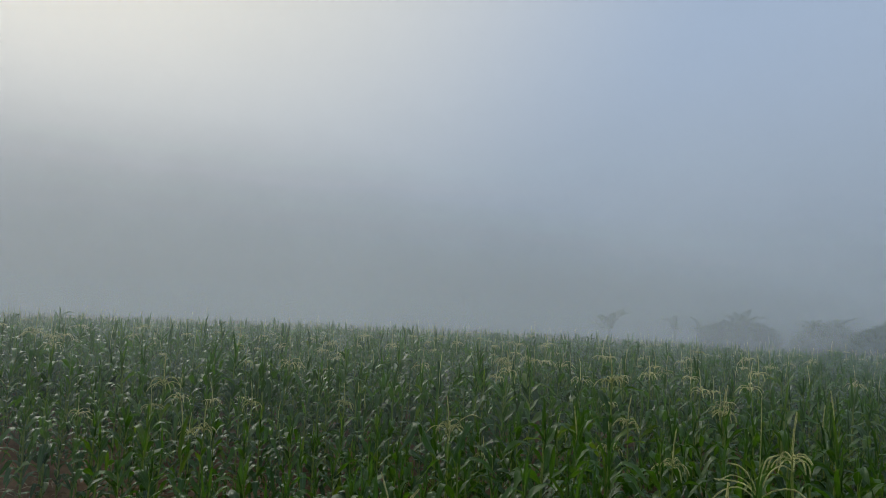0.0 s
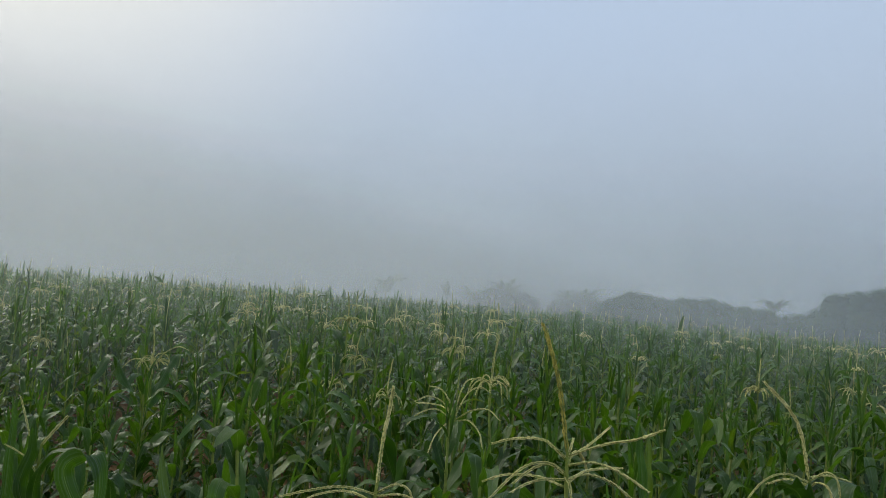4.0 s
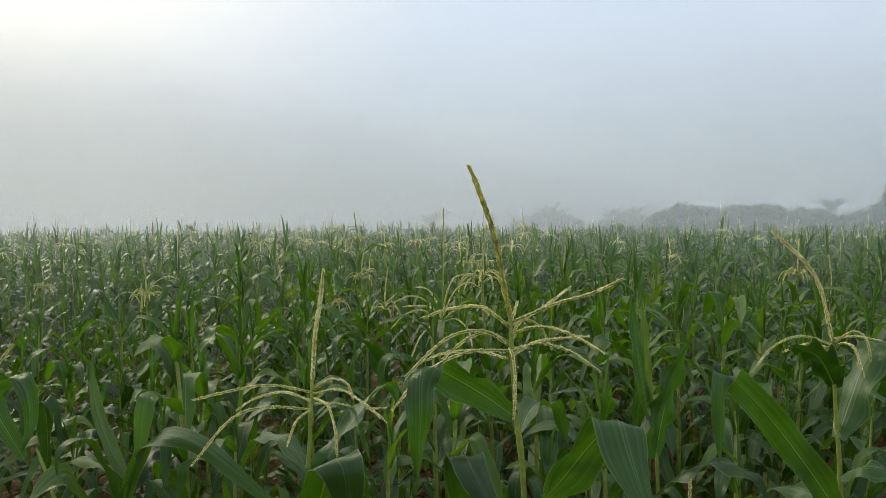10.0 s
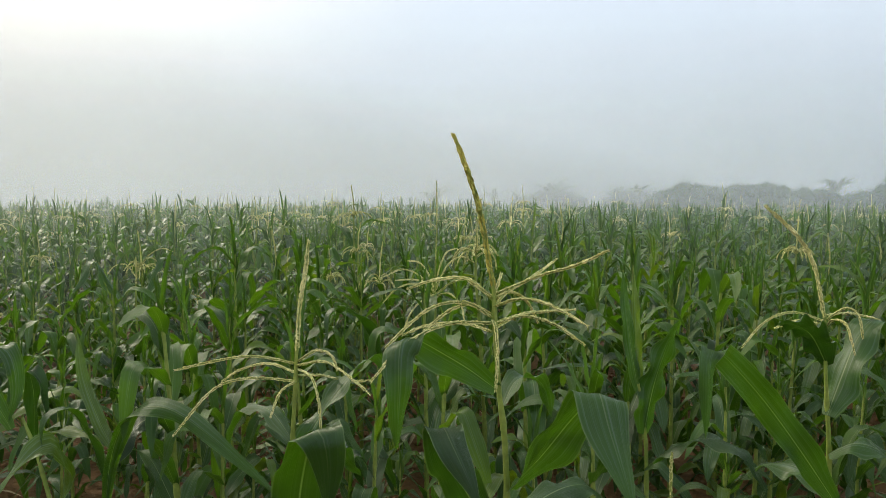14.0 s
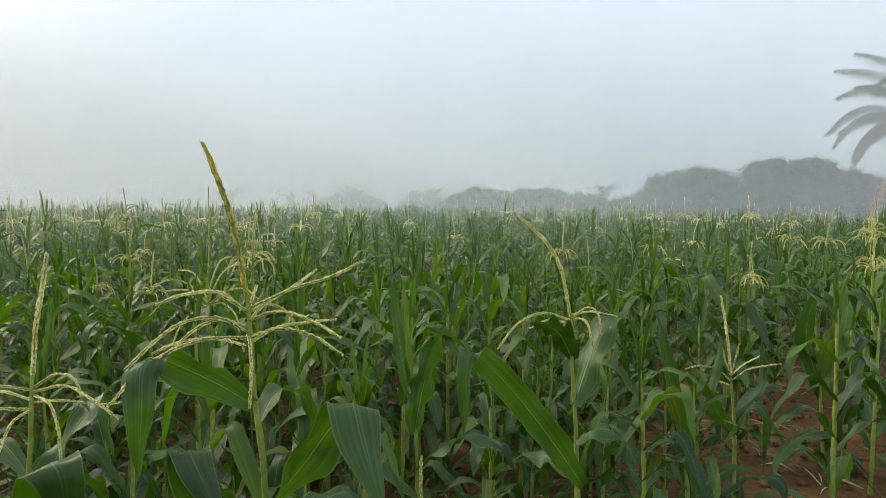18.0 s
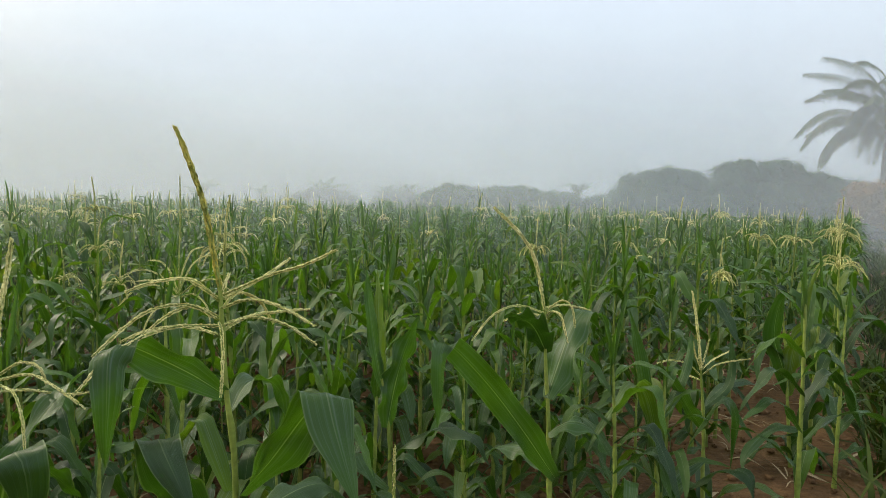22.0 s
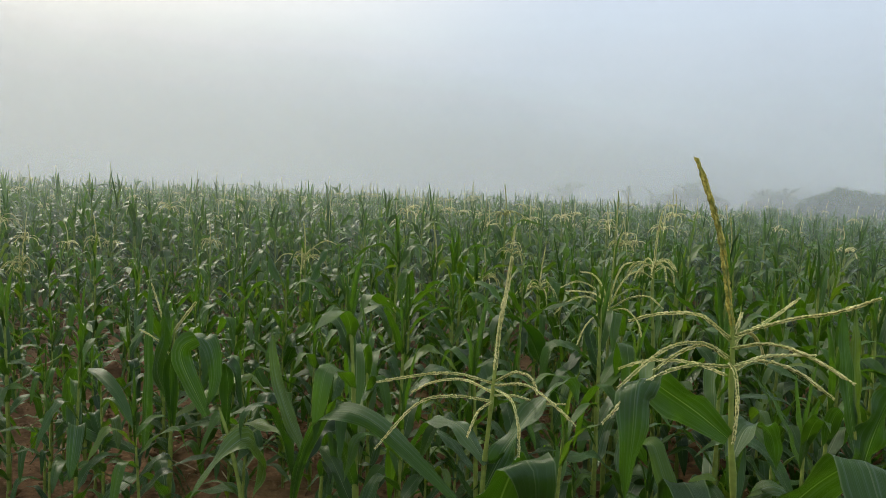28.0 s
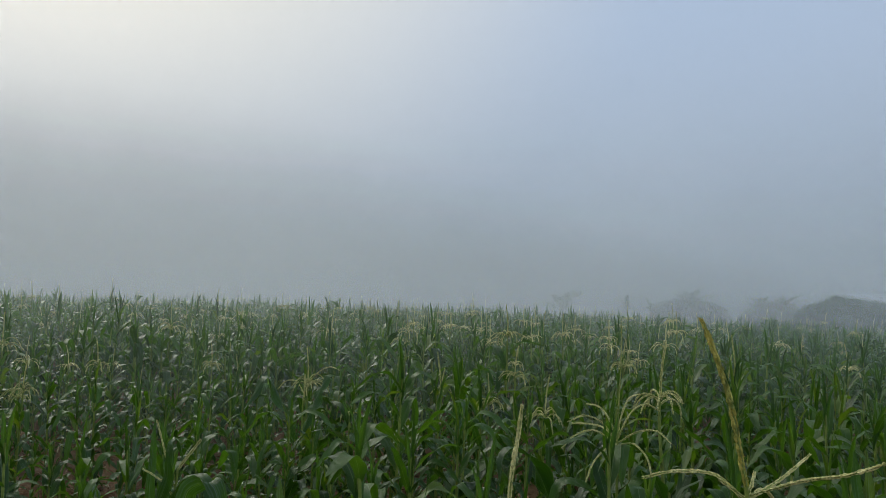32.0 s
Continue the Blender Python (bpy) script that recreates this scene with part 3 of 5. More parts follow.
hero_branch((0.131, 1.518, 0.955), (0.182, 1.54, 0.964), (0.239, 1.549, 0.949), (0.291, 1.538, 0.915))
hero_branch((0.128, 1.521, 0.996), (0.086, 1.543, 1.029), (0.025, 1.571, 1.024), (-0.024, 1.59, 1.005))
hero_branch((0.127, 1.519, 0.965), (0.079, 1.48, 0.997), (0.017, 1.439, 0.991), (-0.05, 1.404, 0.935))
hero_branch((0.127, 1.519, 0.97), (0.087, 1.5, 0.991), (0.046, 1.489, 0.977), (0.01, 1.486, 0.946))
hero_branch((0.127, 1.517, 0.94), (0.078, 1.557, 0.947), (0.016, 1.596, 0.937), (-0.035, 1.614, 0.914))
hero_branch((0.128, 1.519, 0.96), (0.132, 1.488, 0.951), (0.134, 1.465, 0.907), (0.131, 1.461, 0.848))
hero_branch((0.13, 1.521, 0.999), (0.137, 1.523, 1.022), (0.144, 1.534, 1.04))
hero_branch((0.129, 1.521, 0.999), (0.104, 1.512, 1.018), (0.084, 1.503, 1.032))
hero_branch((0.129, 1.518, 0.955), (0.055, 1.458, 0.965), (-0.014, 1.405, 0.944), (-0.07, 1.381, 0.887))
hero_branch((0.129, 1.52, 0.98), (0.161, 1.582, 1.001), (0.202, 1.661, 0.974), (0.23, 1.698, 0.924))
hero("green maize plant with a wide drooping pale tassel", [(-0.295, 1.816, 0.376), (-0.291, 1.807, 0.559), (-0.283, 1.798, 0.713), (-0.276, 1.796, 0.837)])
hero_leaf(0.058, [(-0.29, 1.808, 0.571), (-0.246, 1.835, 0.664), (-0.19, 1.881, 0.742), (-0.141, 1.925, 0.791), (-0.112, 1.945, 0.79), (-0.098, 1.942, 0.74)], [(0.75, 0.2, 0.6), (0.75, 0, 0.65), (0.9, 0.3, 0.3)])
hero_leaf(0.125, [(-0.282, 1.796, 0.373), (-0.255, 1.707, 0.551), (-0.223, 1.636, 0.679), (-0.199, 1.57, 0.74), (-0.183, 1.541, 0.752), (-0.171, 1.53, 0.733), (-0.166, 1.536, 0.679), (-0.17, 1.541, 0.593)], [(0.9, 0.3, 0.1), (1, 0.1, 0.2), (0.97, 0, 0.25), (0.97, 0, 0.15), (1, 0, 0)])
hero_leaf(0.045, [(-0.282, 1.793, 0.64), (-0.356, 1.875, 0.688), (-0.435, 1.953, 0.67), (-0.48, 1.989, 0.617), (-0.491, 2.004, 0.534)])
hero_leaf(0.06, [(-0.282, 1.793, 0.64), (-0.23, 1.892, 0.606), (-0.158, 1.956, 0.502)])
hero_spike((-0.276, 1.796, 0.837), (-0.272, 1.812, 0.933), (-0.263, 1.827, 1.005), (-0.257, 1.841, 1.072))
hero_branch((-0.277, 1.794, 0.815), (-0.351, 1.755, 0.839), (-0.414, 1.724, 0.839), (-0.501, 1.692, 0.824))
hero_branch((-0.277, 1.792, 0.777), (-0.355, 1.722, 0.801), (-0.415, 1.671, 0.792), (-0.482, 1.634, 0.712))
hero_branch((-0.274, 1.795, 0.819), (-0.231, 1.777, 0.847), (-0.197, 1.767, 0.839), (-0.184, 1.765, 0.809))
hero_branch((-0.275, 1.794, 0.811), (-0.208, 1.746, 0.831), (-0.155, 1.706, 0.813), (-0.105, 1.684, 0.778))
hero_branch((-0.273, 1.794, 0.803), (-0.234, 1.744, 0.796), (-0.215, 1.721, 0.749), (-0.211, 1.717, 0.693))
hero_branch((-0.277, 1.792, 0.777), (-0.301, 1.751, 0.765), (-0.318, 1.737, 0.718))
hero_branch((-0.277, 1.793, 0.795), (-0.348, 1.843, 0.803), (-0.424, 1.89, 0.777), (-0.478, 1.917, 0.741))
hero_branch((-0.274, 1.793, 0.789), (-0.238, 1.862, 0.772), (-0.182, 1.921, 0.744), (-0.131, 1.942, 0.74))
hero("sturdy green maize plant with a bowed pale tassel", [(1.009, 2.008, 0.288), (0.985, 2.002, 0.504), (0.959, 1.986, 0.732), (0.949, 1.986, 0.882)])
hero_leaf(0.075, [(0.961, 1.989, 0.77), (0.898, 1.943, 0.852), (0.826, 1.884, 0.889), (0.776, 1.844, 0.898)])
hero_leaf(0.074, [(1.004, 1.997, 0.422), (0.873, 1.925, 0.586), (0.756, 1.852, 0.72), (0.652, 1.787, 0.823), (0.606, 1.759, 0.857), (0.589, 1.738, 0.846), (0.584, 1.728, 0.772), (0.582, 1.727, 0.678)], [(0.6, 0, 0.8), (0.65, 0, 0.75), (0.9, 0, 0.45), (1, 0.2, 0.1), (1, 0.3, 0)])
hero_leaf(0.09, [(0.963, 1.981, 0.651), (1.002, 1.997, 0.743), (1.053, 2.024, 0.835), (1.113, 2.047, 0.873), (1.168, 2.063, 0.8)])
hero_leaf(0.07, [(0.972, 1.985, 0.553), (1.015, 1.948, 0.594), (1.07, 1.927, 0.576), (1.124, 1.923, 0.498)])
hero_leaf(0.08, [(0.988, 1.998, 0.449), (0.958, 2.119, 0.472), (0.899, 2.216, 0.433), (0.842, 2.259, 0.334)])
hero_spike((0.949, 1.986, 0.882), (0.925, 1.993, 1.003), (0.881, 1.987, 1.077), (0.799, 1.981, 1.15))
hero_branch((0.948, 1.985, 0.879), (0.855, 1.946, 0.907), (0.772, 1.904, 0.892), (0.71, 1.879, 0.836))
hero_branch((0.95, 1.986, 0.882), (0.985, 1.968, 0.913), (1.007, 1.948, 0.901), (1.018, 1.944, 0.848))
hero_branch((0.95, 1.986, 0.893), (1.032, 2.028, 0.892), (1.125, 2.067, 0.87))
hero_branch((0.948, 1.985, 0.869), (0.908, 2.025, 0.874), (0.865, 2.062, 0.847))
hero_branch((0.951, 1.984, 0.862), (0.937, 1.926, 0.893), (0.947, 1.886, 0.887), (0.961, 1.872, 0.827))
hero("green maize plant with a tight upright leaf spindle", [(0.586, 2.147, 0.207), (0.577, 2.143, 0.456), (0.565, 2.142, 0.593), (0.549, 2.138, 0.684)])
hero_leaf(0.075, [(0.566, 2.139, 0.548), (0.588, 2.128, 0.688), (0.617, 2.116, 0.795), (0.638, 2.1, 0.86)])
hero_leaf(0.034, [(0.55, 2.136, 0.655), (0.53, 2.143, 0.773), (0.514, 2.151, 0.891), (0.505, 2.156, 0.979)])
hero_leaf(0.03, [(0.552, 2.136, 0.655), (0.548, 2.153, 0.771), (0.542, 2.161, 0.889), (0.54, 2.177, 0.977)])
hero_leaf(0.07, [(0.574, 2.143, 0.456), (0.632, 2.07, 0.544), (0.705, 2.003, 0.583), (0.75, 1.942, 0.564), (0.782, 1.919, 0.506)])
hero_leaf(0.075, [(0.576, 2.138, 0.381), (0.484, 2.162, 0.462), (0.397, 2.185, 0.514), (0.341, 2.21, 0.457), (0.312, 2.203, 0.349)])
hero("green maize plant with one long arching leaf", [(-0.794, 1.978, 0.211), (-0.787, 1.973, 0.428), (-0.748, 1.953, 0.576), (-0.731, 1.947, 0.633)])
hero_leaf(0.048, [(-0.787, 1.972, 0.414), (-0.753, 1.941, 0.552), (-0.701, 1.908, 0.653), (-0.629, 1.862, 0.698), (-0.547, 1.813, 0.701), (-0.45, 1.762, 0.66), (-0.367, 1.72, 0.614), (-0.284, 1.687, 0.554)], [(0.6, 0.8, 0), (0.6, 0.7, 0.2), (0.5, 0.2, 0.75), (0.55, 0, 0.8), (0.6, 0.1, 0.75)])
hero_leaf(0.042, [(-0.784, 1.974, 0.455), (-0.814, 1.963, 0.585), (-0.836, 1.927, 0.662), (-0.855, 1.888, 0.679), (-0.867, 1.866, 0.65), (-0.879, 1.86, 0.567)])
hero_leaf(0.05, [(-0.766, 1.959, 0.518), (-0.729, 2.055, 0.599), (-0.683, 2.124, 0.57), (-0.651, 2.157, 0.46)])
hero_leaf(0.036, [(-0.752, 1.952, 0.562), (-0.82, 2.006, 0.641), (-0.872, 2.051, 0.728), (-0.894, 2.077, 0.824)])
hero("short green maize plant with a half-open tassel on bare soil", [(-1.412, 2.45, 0.19), (-1.404, 2.45, 0.382), (-1.4, 2.45, 0.573), (-1.394, 2.45, 0.706)])
hero_leaf(0.034, [(-1.514, 2.47, 0.284), (-1.507, 2.48, 0.476), (-1.511, 2.49, 0.666), (-1.513, 2.5, 0.862)])
hero_leaf(0.05, [(-1.4, 2.45, 0.383), (-1.385, 2.41, 0.585), (-1.335, 2.37, 0.699), (-1.267, 2.33, 0.729), (-1.213, 2.303, 0.711), (-1.184, 2.277, 0.625), (-1.207, 2.25, 0.527)], [(0.45, 0.88, 0), (0.45, 0.88, 0), (0.4, 0.9, 0.1), (0.5, 0.8, 0)])
hero_leaf(0.06, [(-1.558, 2.5, 0.267), (-1.768, 2.467, 0.36), (-1.754, 2.433, 0.489), (-1.704, 2.4, 0.562), (-1.596, 2.35, 0.566), (-1.486, 2.3, 0.517), (-1.402, 2.25, 0.43)])
hero_leaf(0.055, [(-1.423, 2.47, 0.527), (-1.45, 2.478, 0.675), (-1.447, 2.485, 0.774), (-1.422, 2.492, 0.79), (-1.389, 2.5, 0.696)])
hero_leaf(0.045, [(-1.403, 2.45, 0.459), (-1.444, 2.433, 0.572), (-1.408, 2.417, 0.693), (-1.408, 2.4, 0.779)])
hero_leaf(0.06, [(-1.458, 2.55, 0.341), (-1.268, 2.5, 0.412), (-1.144, 2.45, 0.468), (-1.063, 2.4, 0.47), (-1.02, 2.35, 0.43)])
hero_leaf(0.055, [(-1.459, 2.55, 0.381), (-1.352, 2.575, 0.466), (-1.26, 2.6, 0.519), (-1.209, 2.625, 0.528), (-1.153, 2.65, 0.467)])
hero_spike((-1.394, 2.45, 0.706), (-1.369, 2.45, 0.742), (-1.343, 2.45, 0.776), (-1.32, 2.45, 0.806))
hero_branch((-1.398, 2.45, 0.611), (-1.423, 2.433, 0.659), (-1.449, 2.417, 0.688), (-1.487, 2.4, 0.714))
hero_branch((-1.418, 2.45, 0.684), (-1.442, 2.45, 0.758), (-1.477, 2.45, 0.857))
hero("slender green maize plant with an open pale tassel on bare soil", [(1.826, 2.42, -0.088), (1.806, 2.42, 0.168), (1.798, 2.42, 0.377), (1.774, 2.42, 0.575)])
hero_leaf(0.052, [(1.802, 2.42, 0.294), (1.71, 2.387, 0.314), (1.755, 2.353, 0.432), (1.786, 2.32, 0.501), (1.844, 2.327, 0.467), (1.867, 2.333, 0.369), (1.854, 2.34, 0.225)])
hero_leaf(0.048, [(1.799, 2.42, 0.357), (1.716, 2.387, 0.445), (1.626, 2.353, 0.55), (1.529, 2.32, 0.638)])
hero_leaf(0.075, [(1.772, 2.37, 0.191), (1.709, 2.33, 0.21), (1.745, 2.29, 0.259), (1.782, 2.25, 0.281), (1.825, 2.21, 0.268), (1.823, 2.17, 0.188)])
hero_leaf(0.05, [(1.804, 2.42, 0.252), (1.657, 2.37, 0.224), (1.558, 2.32, 0.155)])
hero_leaf(0.04, [(1.791, 2.42, 0.419), (1.87, 2.453, 0.487), (1.995, 2.487, 0.513), (2.129, 2.52, 0.474)])
hero_leaf(0.034, [(1.79, 2.42, 0.44), (1.905, 2.437, 0.51), (1.932, 2.453, 0.589), (1.934, 2.47, 0.69)])
hero_spike((1.774, 2.42, 0.575), (1.762, 2.42, 0.667), (1.743, 2.42, 0.769), (1.722, 2.42, 0.86))
hero_branch((1.774, 2.42, 0.56), (1.706, 2.4, 0.61), (1.622, 2.38, 0.633), (1.551, 2.36, 0.631))
hero_branch((1.775, 2.42, 0.544), (1.751, 2.46, 0.552), (1.696, 2.5, 0.553))
hero_branch((1.779, 2.42, 0.564), (1.826, 2.403, 0.602), (1.884, 2.387, 0.617), (1.938, 2.37, 0.626))
hero_branch((1.778, 2.42, 0.584), (1.857, 2.46, 0.608), (1.969, 2.5, 0.629))
hero_branch((1.773, 2.42, 0.585), (1.752, 2.42, 0.627), (1.735, 2.42, 0.684))
hero_branch((1.775, 2.42, 0.585), (1.785, 2.42, 0.625), (1.801, 2.42, 0.689))
hero("green maize plant with one tall blade and a bowed leaf", [(1.552, 2.3, 0.008), (1.533, 2.3, 0.245), (1.503, 2.3, 0.44), (1.48, 2.3, 0.574)])
hero_leaf(0.062, [(1.539, 2.3, 0.205), (1.504, 2.305, 0.438), (1.468, 2.31, 0.591), (1.439, 2.315, 0.723), (1.41, 2.32, 0.824)])
hero_leaf(0.06, [(1.532, 2.3, 0.264), (1.489, 2.273, 0.449), (1.438, 2.247, 0.561), (1.381, 2.22, 0.598), (1.308, 2.18, 0.571), (1.223, 2.14, 0.496), (1.151, 2.1, 0.44)])
hero_leaf(0.055, [(1.533, 2.3, 0.245), (1.42, 2.25, 0.332), (1.338, 2.2, 0.35), (1.266, 2.15, 0.297)])
hero_leaf(0.04, [(1.545, 2.35, 0.42), (1.64, 2.367, 0.526), (1.693, 2.383, 0.638), (1.711, 2.4, 0.733)])
hero("sturdy green maize plant with broad leaves at the field's corner", [(2.665, 2.85, -0.412), (2.619, 2.85, -0.088), (2.573, 2.85, 0.23), (2.536, 2.85, 0.54), (2.489, 2.85, 0.794)])
hero_leaf(0.085, [(2.574, 2.85, 0.32), (2.554, 2.825, 0.468), (2.557, 2.8, 0.599), (2.583, 2.775, 0.628), (2.561, 2.75, 0.51)])
hero_leaf(0.085, [(2.567, 2.85, 0.333), (2.506, 2.833, 0.469), (2.441, 2.817, 0.601), (2.447, 2.8, 0.752), (2.499, 2.783, 0.783), (2.567, 2.767, 0.655), (2.571, 2.75, 0.584)])
hero_leaf(0.07, [(2.594, 2.85, 0.098), (2.609, 2.81, 0.175), (2.477, 2.77, 0.218), (2.325, 2.73, 0.2), (2.214, 2.69, 0.138), (2.174, 2.65, 0.074)])
hero_leaf(0.06, [(2.606, 2.85, 0.019), (2.674, 2.875, 0.109), (2.697, 2.9, 0.205), (2.774, 2.925, 0.299), (2.877, 2.95, 0.367)])
hero_leaf(0.05, [(2.539, 2.85, 0.489), (2.407, 2.817, 0.578), (2.336, 2.783, 0.539), (2.305, 2.75, 0.427)])
hero_leaf(0.05, [(2.617, 2.85, -0.061), (2.686, 2.817, 0.049), (2.72, 2.783, 0.006), (2.695, 2.75, -0.108)])
hero("green maize plant with a dark leaf bent sharply over", [(-1.548, 3.9, -0.335), (-1.54, 3.9, 0.141), (-1.535, 3.9, 0.492), (-1.535, 3.9, 0.709)])
hero_leaf(0.098, [(-1.528, 3.9, 0.463), (-1.576, 3.87, 0.598), (-1.635, 3.84, 0.73), (-1.699, 3.81, 0.84), (-1.754, 3.78, 0.751), (-1.802, 3.75, 0.657)])
hero_leaf(0.109, [(-1.536, 3.9, 0.288), (-1.46, 3.875, 0.439), (-1.333, 3.85, 0.559), (-1.196, 3.825, 0.607), (-1.118, 3.8, 0.569)])
hero_leaf(0.057, [(-1.504, 3.8, 0.112), (-1.498, 3.76, 0.28), (-1.44, 3.72, 0.377), (-1.355, 3.68, 0.356), (-1.275, 3.64, 0.244), (-1.208, 3.6, 0.16)])
hero_leaf(0.069, [(-1.531, 3.9, 0.55), (-1.477, 3.933, 0.719), (-1.429, 3.967, 0.832), (-1.398, 4, 0.844)])
hero_leaf(0.069, [(-1.538, 3.9, 0.317), (-1.557, 3.833, 0.419), (-1.582, 3.767, 0.461), (-1.595, 3.7, 0.364)])
hero_spike((-1.535, 3.9, 0.709), (-1.53, 3.9, 0.766), (-1.531, 3.9, 0.843))
hero_branch((-1.533, 3.9, 0.78), (-1.503, 3.9, 0.823), (-1.461, 3.9, 0.795))
hero_branch((-1.534, 3.9, 0.752), (-1.575, 3.9, 0.809), (-1.632, 3.9, 0.809), (-1.676, 3.9, 0.765))
hero_branch((-1.533, 3.9, 0.766), (-1.473, 3.9, 0.852), (-1.401, 3.9, 0.895), (-1.344, 3.9, 0.881))
hero("green maize plant with a glossy streaked leaf folded over", [(-0.937, 2, 0.177), (-0.937, 2.017, 0.316), (-0.979, 2.033, 0.499), (-1.027, 2.05, 0.61)])
hero_leaf(0.072, [(-0.9, 1.95, 0.334), (-0.858, 1.922, 0.501), (-0.85, 1.893, 0.576), (-0.861, 1.865, 0.605), (-0.89, 1.837, 0.585), (-0.931, 1.808, 0.536), (-0.954, 1.78, 0.488)], [(-0.3, 0.9, 0.1), (-0.3, 0.9, 0.1), (-0.3, 0.8, 0.3), (-0.3, 0.7, 0.5), (-0.3, 0.7, 0.5)])
hero_leaf(0.042, [(-1.034, 2.08, 0.511), (-0.987, 2.065, 0.559), (-0.92, 2.05, 0.58), (-0.849, 2.035, 0.569), (-0.806, 2.02, 0.527)])
hero_leaf(0.052, [(-1.088, 2.1, 0.563), (-1.164, 2.092, 0.729), (-1.098, 2.084, 0.782), (-1.062, 2.076, 0.757), (-1.049, 2.068, 0.677), (-1.071, 2.06, 0.594)])
hero_leaf(0.042, [(-1.042, 2.12, 0.511), (-1.034, 2.115, 0.649), (-1.04, 2.11, 0.718), (-1.005, 2.105, 0.682), (-0.991, 2.1, 0.594)])
hero_leaf(0.06, [(-1.033, 2.15, 0.407), (-0.958, 2.167, 0.604), (-0.921, 2.183, 0.607), (-0.9, 2.2, 0.539)])
hero("green maize plant with a pale leaf arching over", [(-0.16, 3.08, -0.032), (-0.171, 3.08, 0.245), (-0.182, 3.08, 0.404)])
hero_leaf(0.102, [(-0.177, 3.08, 0.382), (-0.234, 3.05, 0.565), (-0.291, 3.02, 0.69), (-0.354, 2.99, 0.747), (-0.394, 2.96, 0.713), (-0.409, 2.93, 0.611)])
hero_leaf(0.06, [(-0.173, 3.08, 0.29), (-0.118, 3.13, 0.483), (-0.086, 3.18, 0.588)])
hero_leaf(0.078, [(-0.171, 3.08, 0.245), (-0.29, 3.047, 0.39), (-0.351, 3.013, 0.355), (-0.369, 2.98, 0.232)])
hero("green maize plant with a long thin spike over a spreading tassel", [(0.019, 2.85, 0.11), (0.01, 2.85, 0.448), (0.003, 2.85, 0.656), (0, 2.85, 0.82)])
hero_leaf(0.045, [(0.005, 2.85, 0.552), (-0.045, 2.883, 0.669), (-0.067, 2.917, 0.758), (-0.044, 2.95, 0.78)])
hero_leaf(0.055, [(0.005, 2.85, 0.531), (0.062, 2.817, 0.663), (0.091, 2.783, 0.746), (0.12, 2.75, 0.696)])
hero_leaf(0.055, [(0.008, 2.85, 0.448), (-0.068, 2.8, 0.584), (-0.125, 2.75, 0.576), (-0.15, 2.7, 0.489)])
hero_leaf(0.06, [(0.01, 2.85, 0.406), (0.104, 2.883, 0.524), (0.168, 2.917, 0.494), (0.202, 2.95, 0.356)])
hero_spike((0, 2.85, 0.82), (0.002, 2.85, 0.942), (0.006, 2.85, 1.083), (0.005, 2.85, 1.22))
hero_branch((0, 2.85, 0.82), (-0.055, 2.817, 0.889), (-0.113, 2.783, 0.914), (-0.165, 2.75, 0.896))
hero_branch((0, 2.85, 0.808), (-0.071, 2.85, 0.854), (-0.138, 2.85, 0.836), (-0.186, 2.85, 0.786))
hero_branch((0, 2.85, 0.83), (0.041, 2.867, 0.916), (0.091, 2.883, 0.95), (0.139, 2.9, 0.93))
hero_branch((0.004, 2.85, 0.82), (0.061, 2.817, 0.865), (0.12, 2.783, 0.879), (0.162, 2.75, 0.85))
hero_branch((0, 2.85, 0.816), (-0.038, 2.8, 0.807), (-0.079, 2.75, 0.77), (-0.104, 2.7, 0.713))
hero_branch((0, 2.85, 0.824), (-0.025, 2.89, 0.887), (-0.06, 2.93, 0.924), (-0.104, 2.97, 0.926))
hero_branch((0.002, 2.85, 0.812), (0.051, 2.81, 0.826), (0.091, 2.77, 0.792), (0.104, 2.73, 0.739))
hero_branch((0, 2.85, 0.828), (0.012, 2.883, 0.898), (0.04, 2.917, 0.961), (0.078, 2.95, 0.975))
hero_branch((0, 2.85, 0.82), (-0.038, 2.9, 0.854), (-0.086, 2.95, 0.858), (-0.153, 3, 0.848))
hero("short maize plant with a closed pale tassel spike", [(0.4, 1.36, 0), (0.398, 1.352, 0.3), (0.396, 1.349, 0.5), (0.395, 1.347, 0.66)])
hero_leaf(0.05, [(0.397, 1.349, 0.45), (0.36, 1.38, 0.52), (0.33, 1.42, 0.5), (0.31, 1.45, 0.42)])
hero_leaf(0.05, [(0.397, 1.349, 0.4), (0.44, 1.33, 0.48), (0.48, 1.32, 0.46), (0.5, 1.31, 0.38)])
hero_spike((0.395, 1.347, 0.66), (0.395, 1.347, 0.72), (0.395, 1.347, 0.787))


